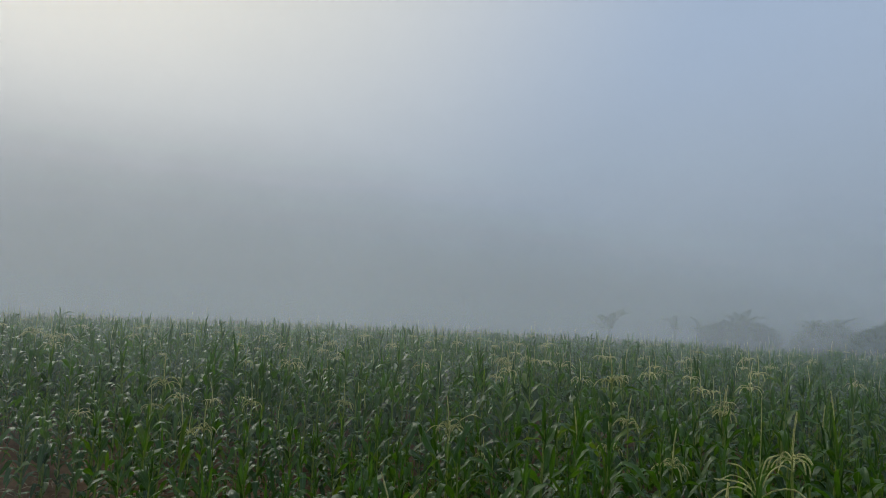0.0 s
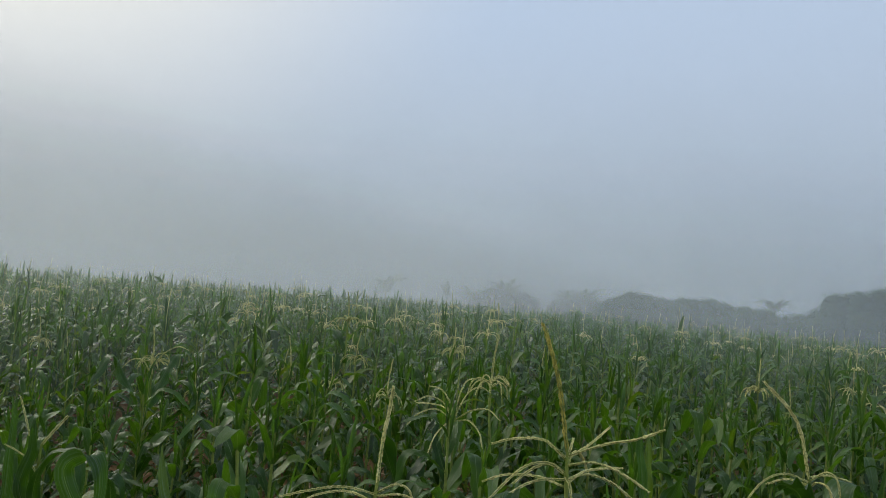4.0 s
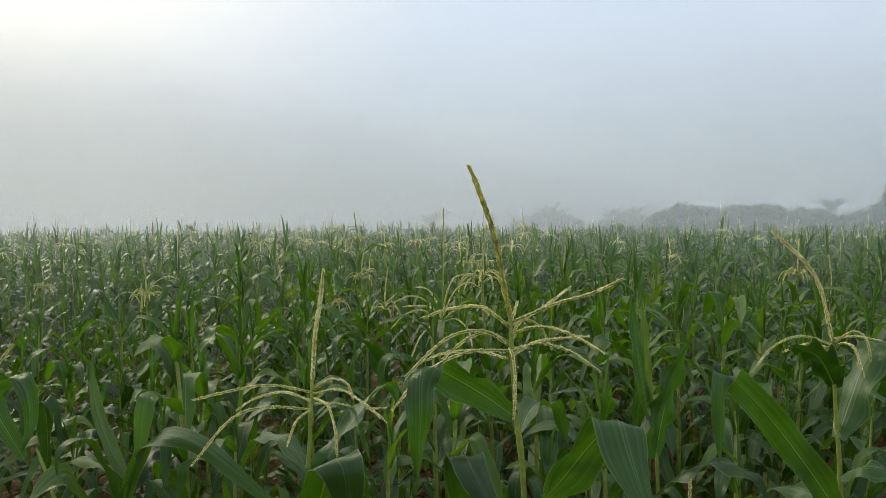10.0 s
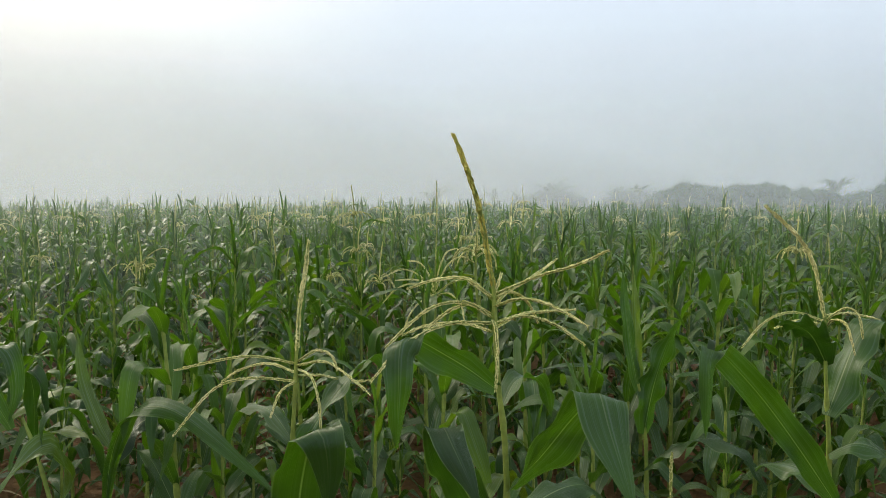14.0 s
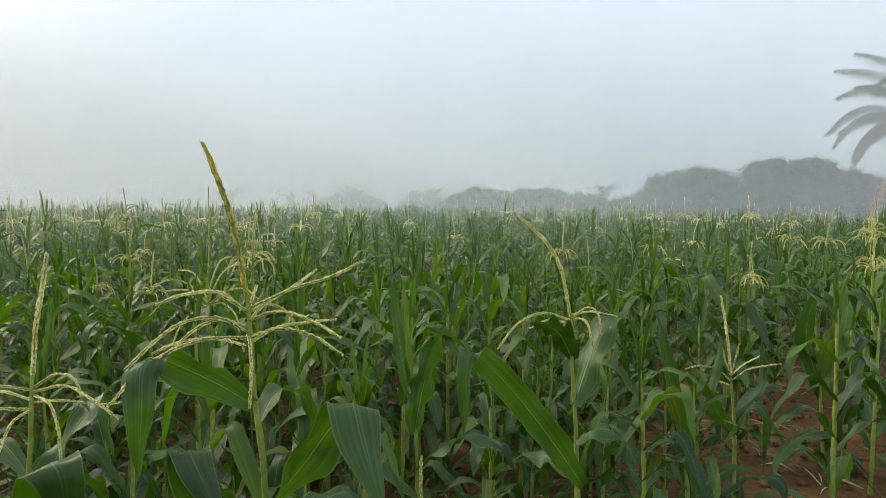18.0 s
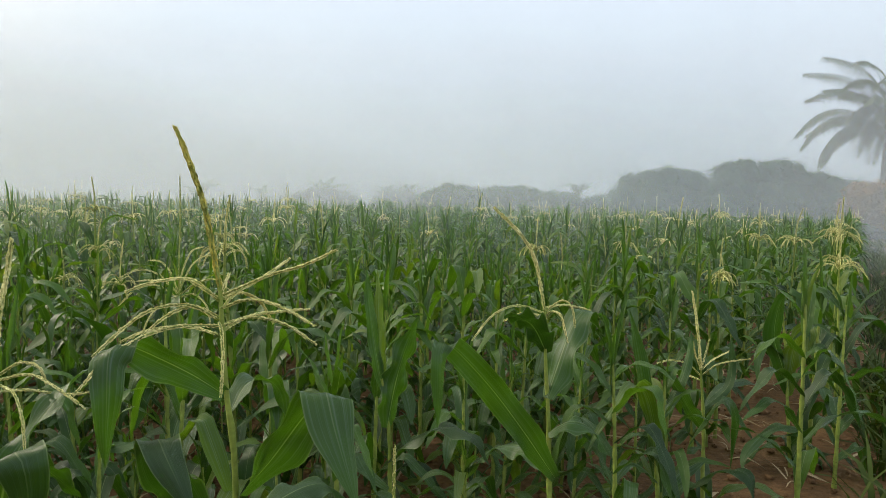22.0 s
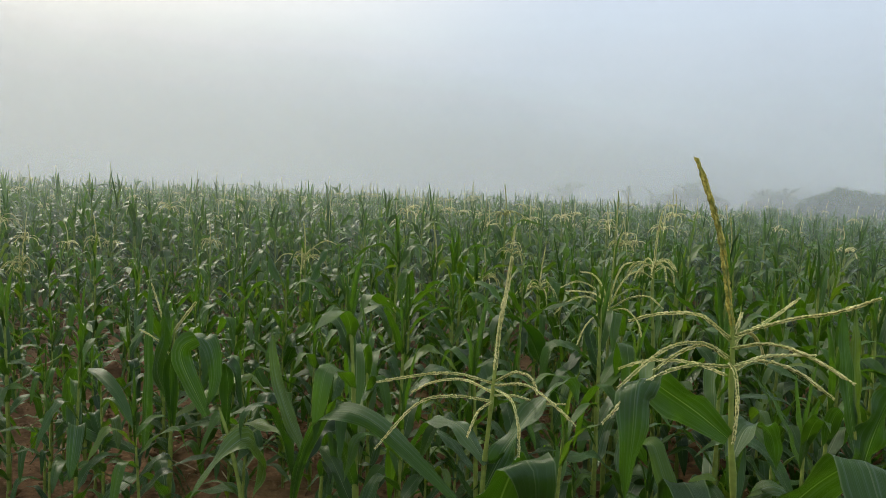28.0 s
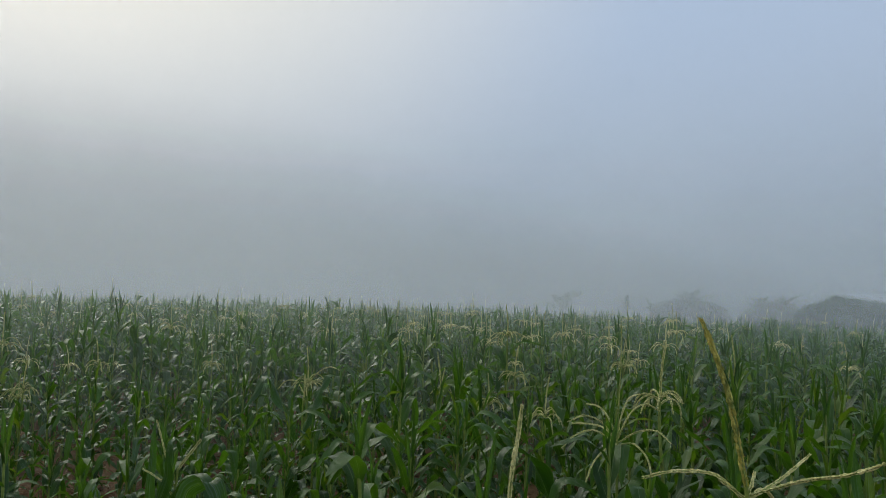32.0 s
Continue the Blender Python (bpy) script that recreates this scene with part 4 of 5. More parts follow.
rng = np.random.default_rng(7)
taken = []
for index, spec in enumerate(HEROES):
    leaves = []
    for width, pts, sides in spec["leaves"]:
        leaf = smooth_line(pts, 26)
        if sides is None:
            # the broad side of these leaves is turned to the margin of the field
            broad = np.cross(unit(np.gradient(leaf, axis=0)), unit(leaf - [0, 0.1, 1.25]))
            go = leaf[-1] - leaf[0]
            flat = unit(np.array([go[1], -go[0], 0.0]))
            way = unit(np.diff(leaf, axis=0))
            bow = np.arccos(np.clip((way[1:] * way[:-1]).sum(1), -1, 1)).sum()
            side = unit(broad) * max(0.25, 1 - 0.4 * bow) + (0.55 + 0.4 * bow) * flat * np.sign((broad @ flat).sum() + 1e-6)
        else:
            side = np.stack([np.interp(np.linspace(0, 1, 27), np.linspace(0, 1, len(sides)), [q[k] for q in sides]) for k in range(3)], 1)
        leaves.append((leaf, width, rng.uniform(-0.2, 0.2), rng.uniform(0.28, 0.5), side))
    stalk = [Vector(p) for p in spec["stalk"]]
    foot = stalk[0].copy()
    foot.z = -0.02
    line = [tuple(foot)] + [tuple(p) for p in stalk[1:]]
    base = np.array(line[0])
    # low leaves that hide the foot of the stalk
    for i in range(3):
        q = 0.16 + 0.1 * i
        at = base * (1 - q) + np.array(line[1]) * q
        leaves.append((leaf_line(rng, at, 1.3 + 2.3 * i + index, rng.uniform(0.36, 0.5), 0.6, rng.uniform(1.9, 2.5), 0.5, 0.6, 16), 0.06, rng.uniform(-0.5, 0.5), 0.25))
    spike = None if spec["spike"] is None else smooth_line(spec["spike"], 26)
    plan = dict(stalk=np.array(line), leaves=leaves, spike=spike, branches=[smooth_line(b, 18) for b in spec["branches"]], stout="spike" not in spec["label"], young=())
    near_plant(rng, plan, thick=0.0095, across=6, group="large maize plants at the near margin", label=spec["label"], split=True, old=(index == 0))
    taken.append(base[:2])

KINDS = ["spindle", "spindle", "tassel", "spindle", "closed", "tassel", "spindle", "tassel", "spindle", "tassel", "spindle", "spindle", "spindle", "spindle", "spindle"]
PLANS = [maize_plan(np.random.default_rng(100 + i), kind) for i, kind in enumerate(KINDS)]
WORDS = {"spindle": "green maize plant with an upright leaf spindle and drooping leaves", "closed": "green maize plant with a closed straight tassel",
         "tassel": "green maize plant in flower with a spreading tassel"}
protos = [near_plant(np.random.default_rng(300 + i), plan, label=WORDS[kind], fine=1.5) for i, (plan, kind) in enumerate(zip(PLANS, KINDS))]
placed = set()


def stand(index, x, y, turn, size):
    """Sets a maize plant of one of the built kinds on the soil."""
    m = pose(x, y, -0.015, 0, 0, turn)
    ob = protos[index]
    if index in placed:
        ob = copy_thing(ob, m)
    else:
        ob.matrix_basis = m
        placed.add(index)
    ob.scale = (size, size, size)
    return ob


# plants that stand out: kind, place, turn, height of the tassel's fork
OUTSTANDING = ((5, 0.192, 2.96, 200, 0.975), (7, -0.61, 5.29, 10, 1.04), (9, -1.57, 4.06, 80, 0.8), (5, 2.88, 4.85, 30, 0.86), (9, 3.88, 3.94, 300, 1), (7, 4.22, 4.28, 130, 1), (5, 3.62, 4.38, 20, 0.95), (2, 3.8, 4.2, 170, 0.95), (7, 3.55, 3.6, 220, 0.88), (0, 0.62, 2.55, 15, 0.74), (6, -0.85, 2.35, 140, 0.62), (1, 1.25, 2.35, 260, 0.62), (8, -0.45, 2.75, 200, 0.66), (11, -2.05, 3.2, 45, 0.6))
FRONT = ((8, -1.9, 2.75, 310, 0.5), (0, 2.62, 2.62, 110, 0.78), (12, 2.8, 2.95, 210, 0.8), (9, 3.1, 3.1, 75, 0.9), (13, 3.35, 3.4, 150, 0.82), (1, 2.05, 3, 330, 0.72), (11, 1.55, 2.3, 250, 0.6), (0, -2.15, 2.6, 250, 0.72), (13, -1.35, 2.2, 15, 0.5), (4, 0.961, 3.219, 60, 0.62), (4, 3.606, 6.033, 60, 0.8), (9, -3.9, 4.5, 40, 0.86))
for index, x, y, turn, fork in OUTSTANDING + FRONT:
    stand(index, x, y, turn, fork / PLANS[index]["fork"])
    taken.append(np.array([x, y]))

# rows that run along the field's margin
ROW, STEP = 0.42, 0.20
along, over = np.meshgrid(np.arange(-60, 75, STEP), np.arange(-70, 45, ROW), indexing="ij")
pr = np.random.default_rng(11)
along = along + pr.uniform(-0.09, 0.09, along.shape)
over = over + pr.uniform(-0.10, 0.10, over.shape)
px = (EDGE_A[0] + EDGE_D[0] * along - EDGE_D[1] * (over * -1 + 0.0) * -1).ravel()
py = (EDGE_A[1] + EDGE_D[1] * along + EDGE_D[0] * (over * -1 + 0.0) * -1).ravel()
keep = in_field(px, py) & ~on_bare_soil(px, py) & (pr.uniform(0, 1, px.shape) > 0.06)
px, py = px[keep], py[keep]
far = np.hypot(px, py)
clear = np.array([min(np.hypot(a - q[0], b - q[1]) for q in taken) > 0.17 if r < 7 else True for a, b, r in zip(px, py, far)])
px, py, far = px[clear], py[clear], far[clear]
share = np.array([{"tassel": 0.36, "closed": 0.45, "spindle": 1.0}[kind] for kind in KINDS])
kind_at = pr.choice(len(PLANS), px.shape, p=share / share.sum())
# the nearest plants of the rows are not yet in flower
kind_at = np.where((far < 3.6) & np.isin(kind_at, [2, 4, 5, 7, 9]), 1, kind_at)
# few are in flower towards the margin
kind_at = np.where((px > 0.8) & (far < 9) & np.isin(kind_at, [2, 5, 7, 9]) & (pr.uniform(0, 1, px.shape) < 0.65), 3, kind_at)
turn_at, size_at = pr.uniform(0, 360, px.shape), pr.normal(1.0, 0.09, px.shape).clip(0.80, 1.24)
# plants at the front left are shorter
size_at *= np.where((px < -1.0) & (py < 5.5), 0.82, 1.0)
for i in np.flatnonzero(far < 5.9):
    stand(int(kind_at[i]), px[i], py[i], turn_at[i], size_at[i])
# low young plants that fill the gaps of the first rows
fill = np.random.default_rng(17)
added = 0
while added < 85:
    x, y = fill.uniform(-3.2, 1.7), fill.uniform(2.05, 4.6)
    if in_field(x, y) and not on_bare_soil(x, y) and min(np.hypot(x - q[0], y - q[1]) for q in taken) > 0.15:
        stand(int(fill.choice([0, 1, 3, 6, 8, 10, 11, 12, 13, 14])), x, y, fill.uniform(0, 360), fill.uniform(0.5, 0.8))
        taken.append(np.array([x, y]))
        added += 1
for i in range(len(protos)):
    if i not in placed:
        stand(i, 0.5 + 0.3 * i, 6.2, 30 * i, 1.0)


def coarse_plant(plan, seed, n, across, sides, branch_keep):
    """A plant of the same kind with fewer faces, for the depth of the field."""
    r = np.random.default_rng(seed)
    s = Shape()
    s.add(*tube(smooth_line(plan["stalk"], 3), np.array([1, 0.85, 0.7, 0.4]) * 0.012, sides), slot=1)
    for k, (line, width, twist, fold) in enumerate(plan["leaves"]):
        if k == 0 and n < 5:
            continue
        s.add(*blade(r, smooth_line(line[::2], n), width * (1.0 if n > 5 else 1.12), across, fold, 0.25, twist, tip=4.6), slot=3 if k in plan["young"] else 0)
    if plan["spike"] is not None:
        k = 5 if n > 5 else 2
        s.add(*tube(smooth_line(plan["spike"], k), np.where(np.arange(k + 1) % 2, 0.0040, 0.0028), 3), slot=2)
        for b in plan["branches"][::branch_keep]:
            s.add(*tube(smooth_line(b, k), np.where(np.arange(k + 1) % 2, 0.0032, 0.0022), 3), slot=2)
    return s.arrays()


def field_part(name, label, chosen, n, across, sides, branch_keep):
    V, Fa, U, M, count = [], [], [], [], 0
    for k, plan in enumerate(PLANS):
        ids = chosen[kind_at[chosen] == k]
        if not len(ids):
            continue
        v, f, uv, m = coarse_plant(plan, 900 + k, n, across, sides, branch_keep)
        a, z = np.radians(turn_at[ids]), size_at[ids]
        c, s = np.cos(a) * z, np.sin(a) * z
        x = px[ids, None] + c[:, None] * v[:, 0] - s[:, None] * v[:, 1]
        y = py[ids, None] + s[:, None] * v[:, 0] + c[:, None] * v[:, 1]
        V.append(np.stack([x, y, z[:, None] * v[:, 2] + terrain(px[ids], py[ids])[:, None]], -1).reshape(-1, 3))
        Fa.append((f[None] + (np.arange(len(ids)) * len(v))[:, None, None]).reshape(-1, 4) + count)
        U.append(np.tile(uv, (len(ids), 1)))
        M.append(np.tile(m, len(ids)))
        count += len(ids) * len(v)
    ob = new(name, mesh_of(name, (np.concatenate(V), np.concatenate(Fa), np.concatenate(U), np.concatenate(M)), [MAIZE, STALK, PANICLE, YOUNG]))
    tagged(ob, label, "maize field", kind="stuff")


field_part("maize_field", "dense standing green maize with pale tassels", np.flatnonzero((far >= 5.9) & (far < 13)), 9, 2, 5, 1)
field_part("distant_maize_field", "dense maize fading into the morning fog", np.flatnonzero(far >= 13), 4, 2, 3, 2)


# ---- litter and clods on the soil ----
def scatter(name, label, category, mat, seed, count, area, make):
    r = np.random.default_rng(seed)
    s = Shape()
    for _ in range(count):
        x, y = r.uniform(area[0], area[2]), r.uniform(area[1], area[3])
        make(r, s, x, y)
    ob = new(name, mesh_of(name, s.arrays(), [mat]))
    return tagged(ob, label, category, kind="stuff")


def clod(r, s, x, y):
    k = 0.004 + 0.020 * r.uniform() ** 2
    th = np.linspace(0, 6.283, 6, endpoint=False)
    rings = [(0.75, -0.4), (1.0, 0.15), (0.65, 0.6), (0.15, 0.75)]
    v = np.array([[math.cos(a) * q * r.uniform(0.55, 1.45), math.sin(a) * q * r.uniform(0.55, 1.45), h * r.uniform(0.5, 1.1)] for q, h in rings for a in th]) * k
    s.add(v + [x, y, 0.0], grid_faces(4, 6, True))


def straw(r, s, x, y):
    a = r.uniform(0, 6.28)
    L = r.uniform(0.06, 0.25)
    d = np.array([math.cos(a), math.sin(a), 0])
    line = smooth_line([np.array([x, y, 0.015]), np.array([x, y, 0.025 + r.uniform(0, 0.02)]) + d * L * 0.5 + [r.uniform(-0.02, 0.02), r.uniform(-0.02, 0.02), 0], np.array([x, y, 0.012]) + d * L], 4)
    s.add(*blade(r, line, r.uniform(0.004, 0.018), 2, 0.5, 0.3, r.uniform(-2, 2)))


scatter("soil_clods", "crumbled red-brown clods of soil", "soil", CLOD, 21, 5600, (-4.5, 1.0, 5.5, 5.6), clod)
scatter("dry_litter", "dry straw and dead leaves lying on the soil", "litter", STRAW, 22, 1500, (-5, 0.8, 6, 6), straw)


# ---- weeds on the margin ----
def weeds(name, label, mat, seed, count, lo, hi, tall):
    """Grass and small broad weeds between two distances from the field's margin."""
    r = np.random.default_rng(seed)
    s = Shape()
    for _ in range(count):
        q, o = r.uniform(-3.5, 5.0) + (abs(r.normal(0, 8)) if r.uniform() < 0.35 else 0), lo + (hi - lo) * r.uniform() ** 1.4
        x, y = EDGE_A[0] + EDGE_D[0] * q + EDGE_D[1] * o, EDGE_A[1] + EDGE_D[1] * q - EDGE_D[0] * o
        if noise.noise(Vector((x * 0.7, y * 0.7, 2.0))) > 0.22:
            continue      # bare soil between the patches
        for _ in range(6):
            line = leaf_line(r, np.array([x + r.uniform(-0.05, 0.05), y + r.uniform(-0.05, 0.05), 0.0]), r.uniform(0, 6.28), r.uniform(0.5, 1.3) * tall, r.uniform(0.1, 0.6), r.uniform(0.9, 2.2), 0.5, 0.8, 4)
            s.add(*blade(r, line, r.uniform(0.008, 0.03), 2, 0.3, 0.1))
    ob = new(name, mesh_of(name, s.arrays(), [mat]))
    return tagged(ob, label, "weeds", kind="stuff")


weeds("margin_weeds", "low green weeds on the field's margin", WEED, 31, 3600, 0.25, 4.2, 0.15)
weeds("tall_margin_grass", "rough tall grass on the field's margin", WEED, 32, 1300, 0.12, 3.2, 0.36)


def flower_heads():
    r = np.random.default_rng(33)
    s = Shape()
    for _ in range(150):
        q, o = 1.0 + abs(r.normal(0, 4)), r.uniform(0.6, 4.0)
        c = np.array([EDGE_A[0] + EDGE_D[0] * q + EDGE_D[1] * o, EDGE_A[1] + EDGE_D[1] * q - EDGE_D[0] * o, r.uniform(0.15, 0.32)])
        for k in range(5):
            a = k * 1.257
            d = np.array([math.cos(a), math.sin(a), 0.25])
            s.add(*blade(r, np.array([c, c + d * 0.009, c + d * 0.018]), 0.014, 2, 0.2, 0.0, slim=0.6))
        s.add(*tube(np.array([c * [1, 1, 0], c * [1, 1, 0.5], c]), 0.0012, 3))
    tagged(new("white_wildflowers", mesh_of("white_wildflowers", s.arrays(), [PETAL])), "tiny white wildflowers among the weeds", "wildflowers", kind="stuff")


flower_heads()


# ---- trees in the fog ----
def crown_shape(r, lobes, leaf, count):
    """Many small leaves over a cluster of uneven lobes, with gaps."""
    s = Shape()
    seedv = Vector(r.uniform(0, 50, 3))
    weight = np.array([l[3] ** 2 for l in lobes])
    # the dense inner foliage that no light comes through
    up, round_ = np.meshgrid(np.linspace(-1.45, 1.45, 9), np.linspace(0, 2 * np.pi, 14, endpoint=False), indexing="ij")
    ball = np.stack([np.cos(up) * np.cos(round_), np.cos(up) * np.sin(round_), np.sin(up)], -1).reshape(-1, 3)
    for cx, cy, cz, rad in lobes:
        bumps = np.array([0.76 * (1 + 0.35 * noise.noise(Vector(d * 2.2) + seedv) + 0.22 * noise.noise(Vector(d * 6.0) + seedv)) for d in ball])
        s.add(np.array([cx, cy, cz]) + ball * [1, 1, 0.85] * rad * bumps[:, None], grid_faces(9, 14, True))
    for _ in range(count):
        cx, cy, cz, rad = lobes[r.choice(len(lobes), p=weight / weight.sum())]
        d = unit(r.normal(size=3))
        d[2] = d[2] if d[2] > -0.5 else -d[2]
        bulge = 1 + 0.35 * noise.noise(Vector(d * 2.2) + seedv) + 0.22 * noise.noise(Vector(d * 6.0) + seedv)
        p = np.array([cx, cy, cz]) + d * [1, 1, 0.85] * rad * bulge * r.uniform(0.72, 1.0)
        if noise.noise(Vector(p * 1.6) + seedv) < -0.42:
            continue
        a, L = r.uniform(0, 6.28), leaf * r.uniform(0.7, 1.4)
        go = unit(np.array([math.cos(a), math.sin(a), r.uniform(-0.6, 0.3)]) + 0.5 * d)
        line = np.array([p, p + go * L * 0.5, p + go * L + [0, 0, -0.25 * L]])
        s.add(*blade(r, line, L * 0.55, 2, 0.25, 0.0, r.uniform(-0.6, 0.6), slim=0.35, tip=2.2))
    return s


def broad_tree(name, label, category, seed, place, lobes, leaf, count, mat, trunk=0.12, group=""):
    r = np.random.default_rng(seed)
    root = tagged(anchor(name, place), label, category, group)
    low = min(l[2] - l[3] * 0.4 for l in lobes)
    t = Shape().add(*tube(smooth_line([(0, 0, -0.05), (0.05, 0, low * 0.5), (0, 0.03, max(low, 0.4) + 0.3)], 8), np.linspace(trunk * 1.3, trunk * 0.8, 9), 10))
    part("trunk", mesh_of("trunk", t.arrays(), [BARK]), root, "dim grey-brown trunk")
    for cx, cy, cz, rad in lobes[:5]:
        b = Shape().add(*tube(smooth_line([(0, 0, max(low, 0.4)), (cx * 0.5, cy * 0.5, (cz + low) * 0.5), (cx, cy, cz)], 6), np.linspace(trunk * 0.7, trunk * 0.15, 7), 7))
        part("limb", mesh_of("limb", b.arrays(), [BARK]), root)
    part("crown", mesh_of("crown", crown_shape(r, lobes, leaf, count).arrays(), [mat]), root, "dense leafy crown")
    return root


def lobes_of(r, wide, deep, tall, count, rad):
    return [(r.uniform(-wide, wide), r.uniform(-deep, deep), tall * r.uniform(0.45, 0.8) * (1 - 0.25 * abs(k - count / 2) / count), rad * r.uniform(0.75, 1.2)) for k in range(count)]


def row_tree(seed, x, y, wide, tall, label, count=2600):
    r = np.random.default_rng(seed)
    g = float(terrain(x, y))
    tall -= g
    rad = tall * 0.19
    spread = np.linspace(-1, 1, 17)
    lobes = [(wide * q + r.uniform(-0.15, 0.15), r.uniform(-0.9, 0.9), (tall - rad) * (1 - 0.2 * abs(q) ** 2) * r.uniform(0.90, 1.02), rad * r.uniform(0.7, 1.1)) for q in spread]
    lobes += [(l[0] * 1.05 + r.uniform(-0.3, 0.3), l[1], l[2] * 0.72, rad * 1.15) for l in lobes]
    lobes += [(l[0] + r.uniform(-0.3, 0.3), l[1], l[2] * 0.5, rad * 1.2) for l in lobes[:17]]
    broad_tree("mango_tree" if tall > 3.1 else "shrub", label, "tree" if tall > 3.1 else "shrub", seed, (x, y, g), lobes, 0.19, int(count * 2.6), MANGO, 0.13 if tall > 3.1 else 0.06, "trees behind the field")


row_tree(51, 28.75, 32.85, 3.7, 3.85, "large rounded dark green tree dim in the fog", 8500)
row_tree(52, 23.5, 34.6, 2.4, 3.15, "broad dark green tree dim in the fog", 7000)
row_tree(53, 35.0, 33.40, 1.7, 2.95, "leafy tree in the fog beside the palm", 5500)
row_tree(54, 13.45, 40.24, 2.2, 1.90, "low dark shrub hardly seen through the fog", 4600)
row_tree(55, 16.39, 39.30, 2.3, 2.00, "low rounded shrub grey in the fog", 4600)
row_tree(56, 18.87, 38.48, 1.4, 1.70, "small shrub at the end of the hedge", 3000)
row_tree(58, 21.96, 37.50, 1.7, 1.75, "low shrub between the hedge and the trees", 3400)
row_tree(57, 8.63, 61.16, 2.6, 1.62, "faint low shrub under banana plants", 2600)
row_tree(59, 14.41, 57.39, 2.4, 1.50, "faint low brush under banana plants", 2600)


def banana(seed, x, y, tall, size):
    r = np.random.default_rng(seed)
    g = float(terrain(x, y))
    tall -= g
    root = tagged(anchor("banana_plant", (x, y, g)), "banana plant with arching torn leaves, faint in fog", "banana plant", "banana plants behind the field")
    s = Shape().add(*tube(smooth_line([(0, 0, -0.05), (0.03, 0, tall * 0.5), (0, 0, tall)], 8), np.linspace(0.13, 0.07, 9), 10))
    part("stem", mesh_of("stem", s.arrays(), [STALK]), root)
    for k in range(8):
        az = k * 2.4 + r.uniform(-0.4, 0.4)
        line = leaf_line(r, np.array([0, 0, tall * 0.95]), az, size * r.uniform(0.8, 1.15), r.uniform(0.1, 0.9), r.uniform(1.1, 2.0), 0.6, 0.8, 16, r.uniform(-0.2, 0.2))
        b = Shape()
        # the blade is torn into strips on both sides of the rib
        rib = smooth_line(line, 16)
        b.add(*tube(rib, np.linspace(0.02, 0.006, 17), 5))
        t = unit(np.gradient(rib, axis=0))
        side = unit(np.cross(t, [0, 0, 1.0]))
        for i in range(3, 16):
            w = 0.15 * size * math.sin(math.pi * (0.12 + 0.80 * i / 16))
            for sign in (-1, 1):
                if r.uniform() < 0.2:
                    continue
                d = unit(side[i] * sign + t[i] * 0.35 + [0, 0, r.uniform(-0.55, 0.05)])
                v, f, uv = blade(r, np.array([rib[i], rib[i] + d * w * 0.5, rib[i] + d * w + [0, 0, -0.12 * w]]), 0.115 * size, 2, 0.1, 0.0, side=t[i], slim=0.9, tip=6)
                b.add(v, f, uv)
        part("leaf", mesh_of("leaf", b.arrays(), [BANANA]), root)


for seed, x, y, tall, size in ((61, 8.5, 60.6, 0.65, 2.50), (62, 13.2, 58.5, 0.59, 2.00), (63, 14.9, 57.9, 0.65, 2.00), (64, -1.5, 69.2, -0.3, 3.3), (65, 25.1, 48.2, 1.20, 1.75), (66, 4.0, 65.0, 0.15, 1.88), (67, 5.8, 62.5, 0.15, 1.75)):
    banana(seed, x, y, tall, size)


def coconut_palm(x, y, tall, size):
    r = np.random.default_rng(71)
    g = float(terrain(x, y))
    tall -= g
    root = tagged(anchor("coconut_palm", (x, y, g)), "coconut palm with long feathered fronds, hazy in the fog", "palm tree")
    s = Shape().add(*tube(smooth_line([(0.1, 0, -0.05), (0.02, 0.05, tall * 0.5), (0, 0, tall)], 24), np.linspace(0.22, 0.15, 25) * np.where(np.arange(25) % 2, 1.06, 0.97), 12))
    part("trunk", mesh_of("trunk", s.arrays(), [BARK]), root, "ringed grey trunk")
    for k in range(44):
        q = k / 43
        az = k * 2.4 + r.uniform(-0.2, 0.2)
        line = leaf_line(r, np.array([0, 0, tall - 0.1 + 0.15 * q]), az, size * r.uniform(0.85, 1.1) * (0.92 + 0.3 * q), 1.5 - 1.4 * q + r.uniform(-0.15, 0.15), 2.95 - 1.4 * q + r.uniform(-0.3, 0.3), 0.55, 0.8, 30, r.uniform(-0.4, 0.4))
        b = Shape().add(*tube(line, np.linspace(0.028, 0.006, 31), 5))
        t = unit(np.gradient(line, axis=0))
        side = unit(np.cross(t, [0.001, 0, 1.0]))
        for i in np.linspace(4, 30, 76):
            p = np.array([np.interp(i, np.arange(31), line[:, c]) for c in range(3)])
            j = int(i)
            L = size * 0.18 * math.sin(math.pi * (0.16 + 0.74 * (i - 4) / 26)) * r.uniform(0.8, 1.15)
            for sign in (-1, 1):
                d = unit(side[j] * sign + t[j] * 0.7 + [0, 0, -0.6])
                b.add(*blade(r, np.array([p, p + d * L * 0.5 + [0, 0, -0.06 * L], p + d * L + [0, 0, -0.4 * L]]), 0.07, 2, 0.35, 0.0, side=np.cross(d, [0, 0, 1.0]), slim=0.5))
        part("frond", mesh_of("frond", b.arrays(), [PALM]), root, "feathered frond")


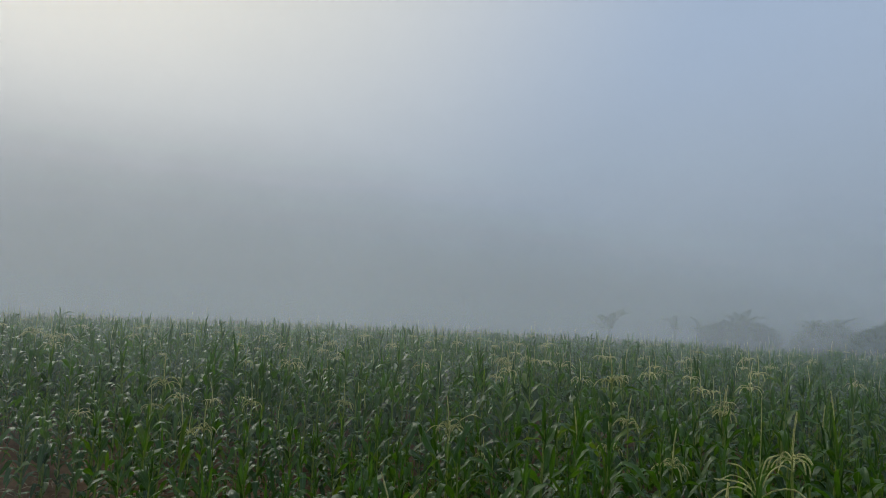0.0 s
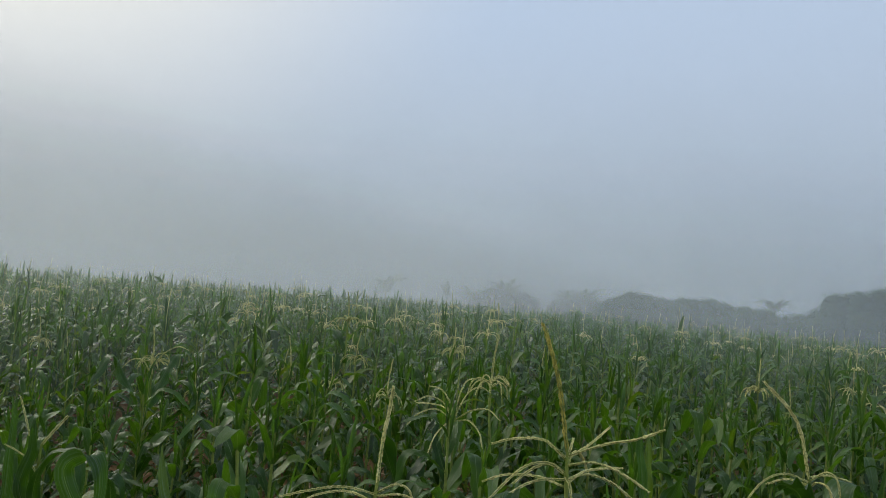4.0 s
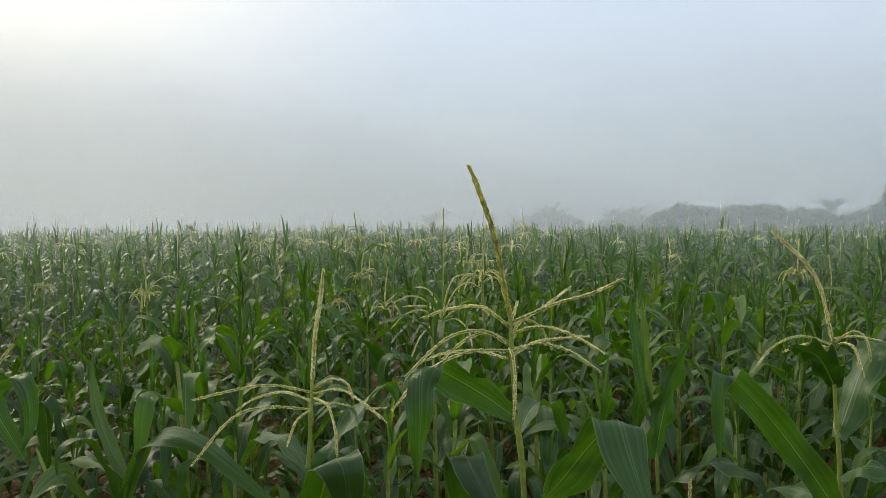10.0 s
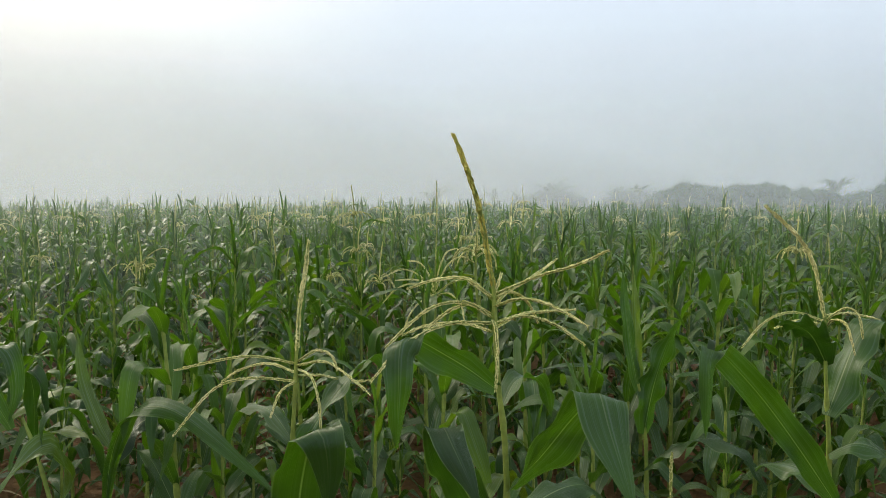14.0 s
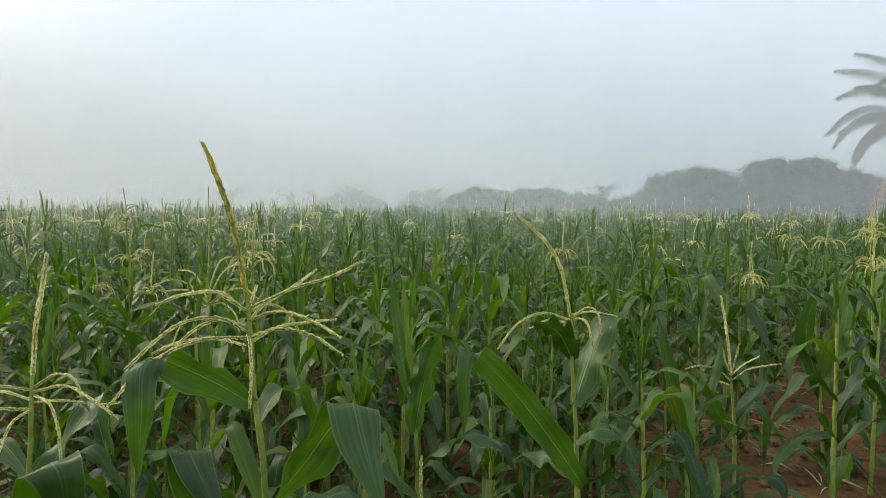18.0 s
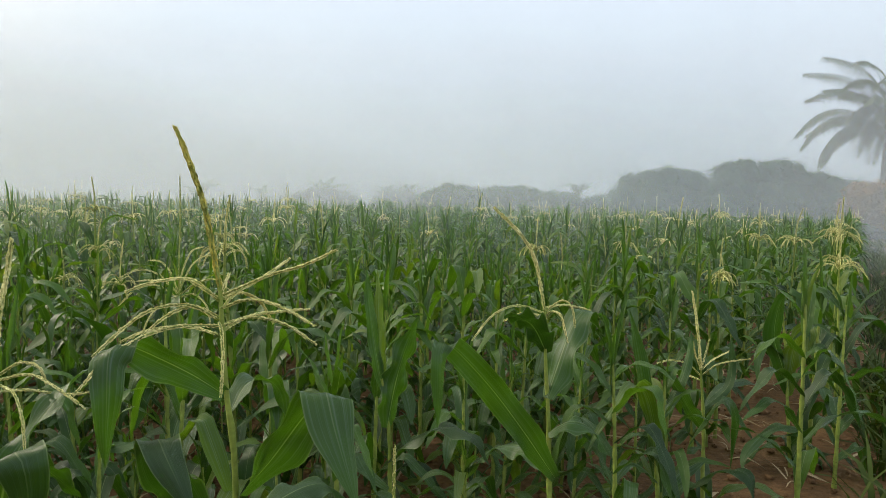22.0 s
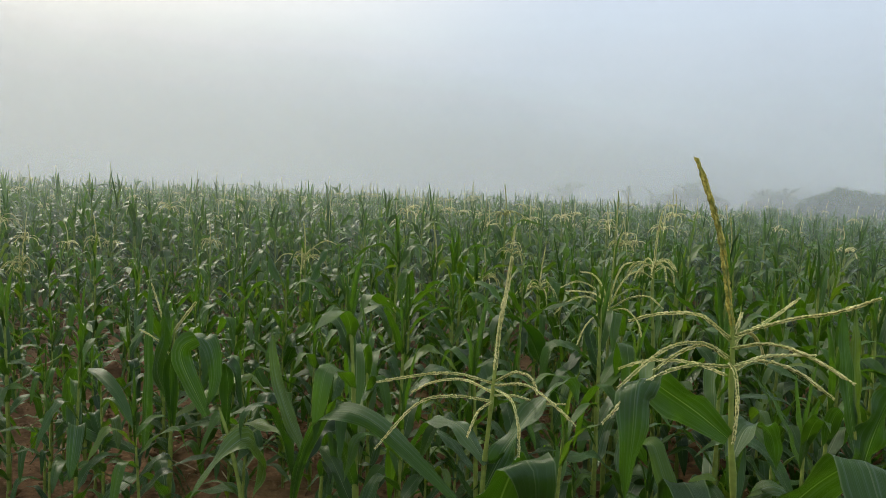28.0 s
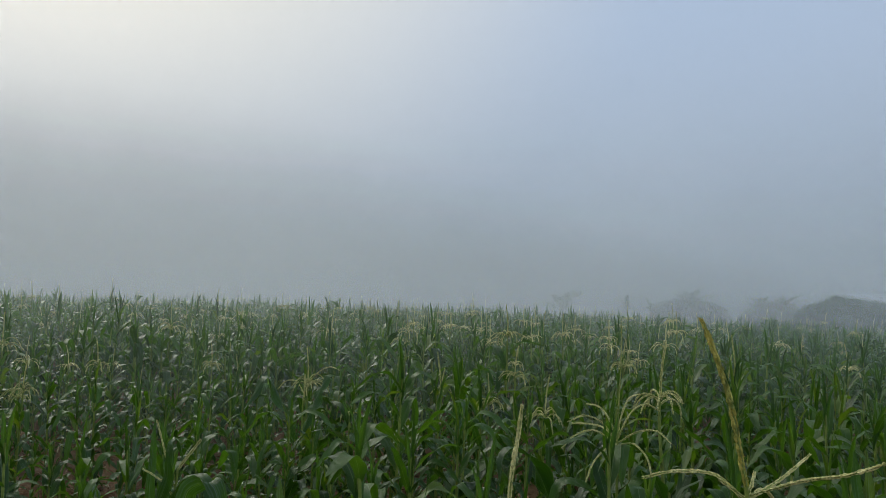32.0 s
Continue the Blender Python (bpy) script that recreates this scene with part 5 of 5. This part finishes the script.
coconut_palm(39.2, 35.3, 5.7, 5.4)
rr = np.random.default_rng(72)
broad_tree("dry_shrub", "rust-brown dry leafy shrub under the palm", "shrub", 73, (30.7, 26.8, float(terrain(30.7, 26.8))), lobes_of(rr, 2.1, 1.0, 3.9, 14, 1.0), 0.20, 12000, RUSTY, 0.08)
broad_tree("green_shrub", "light green bush under the palm", "shrub", 74, (21.2, 15.8, float(terrain(21.2, 15.8))), lobes_of(rr, 1.0, 0.8, 1.7, 7, 0.65), 0.18, 4000, WEED, 0.06)


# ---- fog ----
def fog_sheet(radius, cover, low, high, seed, lean):
    """An upright curved sheet that stands in for fog haze across the field, wavering in depth."""
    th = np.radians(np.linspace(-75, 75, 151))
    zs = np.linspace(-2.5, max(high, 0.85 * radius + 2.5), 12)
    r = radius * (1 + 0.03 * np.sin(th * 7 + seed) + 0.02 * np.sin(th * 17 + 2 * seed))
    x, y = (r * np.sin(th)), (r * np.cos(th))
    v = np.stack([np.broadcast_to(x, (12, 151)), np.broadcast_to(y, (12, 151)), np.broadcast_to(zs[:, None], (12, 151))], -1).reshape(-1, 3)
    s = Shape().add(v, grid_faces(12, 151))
    # haze colour put into the sheets: greener near by, bluer far off
    ob = new("fog_sheet", mesh_of("fog_sheet", s.arrays(), [fog_material("fog", cover, low, high, radius, lean, (0.84, 0.905, 0.855) if radius < 15 else (0.85, 0.89, 0.94))]))
    tagged(ob, "thin upright sheet of grey morning fog haze", "fog", kind="structure")


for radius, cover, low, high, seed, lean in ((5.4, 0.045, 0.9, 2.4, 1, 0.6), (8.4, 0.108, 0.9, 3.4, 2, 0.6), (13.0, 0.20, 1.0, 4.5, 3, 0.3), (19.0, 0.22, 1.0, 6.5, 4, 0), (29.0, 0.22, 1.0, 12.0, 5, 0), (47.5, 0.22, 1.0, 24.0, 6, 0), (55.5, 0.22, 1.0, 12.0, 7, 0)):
    fog_sheet(radius, cover, low, high, seed, lean)


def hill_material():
    """A wooded slope with the fog's haze put into its cover, which fades towards its top."""
    m, nt, N, link = material("hill_haze_fade")
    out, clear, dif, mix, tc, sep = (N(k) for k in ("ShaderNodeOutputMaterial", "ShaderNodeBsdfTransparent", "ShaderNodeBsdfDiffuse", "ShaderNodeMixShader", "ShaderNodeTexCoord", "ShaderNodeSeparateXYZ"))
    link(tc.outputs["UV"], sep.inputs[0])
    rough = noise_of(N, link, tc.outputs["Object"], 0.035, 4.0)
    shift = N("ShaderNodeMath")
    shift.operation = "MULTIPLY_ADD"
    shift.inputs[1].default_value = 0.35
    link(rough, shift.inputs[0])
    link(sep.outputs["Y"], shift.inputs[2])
    # haze as see-through cover: strongest low down, none at the crest
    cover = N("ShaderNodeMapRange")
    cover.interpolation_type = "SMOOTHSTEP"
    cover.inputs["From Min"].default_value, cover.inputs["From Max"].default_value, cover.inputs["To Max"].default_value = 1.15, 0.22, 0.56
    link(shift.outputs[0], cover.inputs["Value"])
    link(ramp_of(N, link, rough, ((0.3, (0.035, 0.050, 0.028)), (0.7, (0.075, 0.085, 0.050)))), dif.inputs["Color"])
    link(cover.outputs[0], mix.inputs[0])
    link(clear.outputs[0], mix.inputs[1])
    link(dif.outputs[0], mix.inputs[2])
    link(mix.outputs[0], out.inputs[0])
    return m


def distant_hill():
    """A see-through dark sheet for a long slope beyond the field, which darkens the low sky. It falls from the sun's
    side to nothing behind the trees.
    """
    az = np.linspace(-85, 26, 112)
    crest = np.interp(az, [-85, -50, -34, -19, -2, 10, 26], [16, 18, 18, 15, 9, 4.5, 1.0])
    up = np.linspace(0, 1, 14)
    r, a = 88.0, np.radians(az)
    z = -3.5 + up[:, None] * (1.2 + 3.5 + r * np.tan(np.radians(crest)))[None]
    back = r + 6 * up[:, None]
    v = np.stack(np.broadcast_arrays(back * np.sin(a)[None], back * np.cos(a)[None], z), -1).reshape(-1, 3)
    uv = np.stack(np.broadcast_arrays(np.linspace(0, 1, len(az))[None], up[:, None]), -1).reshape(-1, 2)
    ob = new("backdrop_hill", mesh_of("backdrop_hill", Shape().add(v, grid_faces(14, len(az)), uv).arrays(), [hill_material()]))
    tagged(ob, "translucent dark wooded hillside with a haze fade in its cover", "hill", kind="structure")


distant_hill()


def fog_backdrop():
    """The end of sight: an added glowing ring behind the trees, up to the height of the eye."""
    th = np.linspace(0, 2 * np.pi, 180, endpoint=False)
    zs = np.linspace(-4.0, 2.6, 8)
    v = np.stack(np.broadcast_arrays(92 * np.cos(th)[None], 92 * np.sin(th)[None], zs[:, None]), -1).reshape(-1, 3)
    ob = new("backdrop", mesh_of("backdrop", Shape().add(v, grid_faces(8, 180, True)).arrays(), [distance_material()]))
    tagged(ob, "glowing backdrop in the colour of pale grey fog behind the field", "fog", kind="structure")


fog_backdrop()
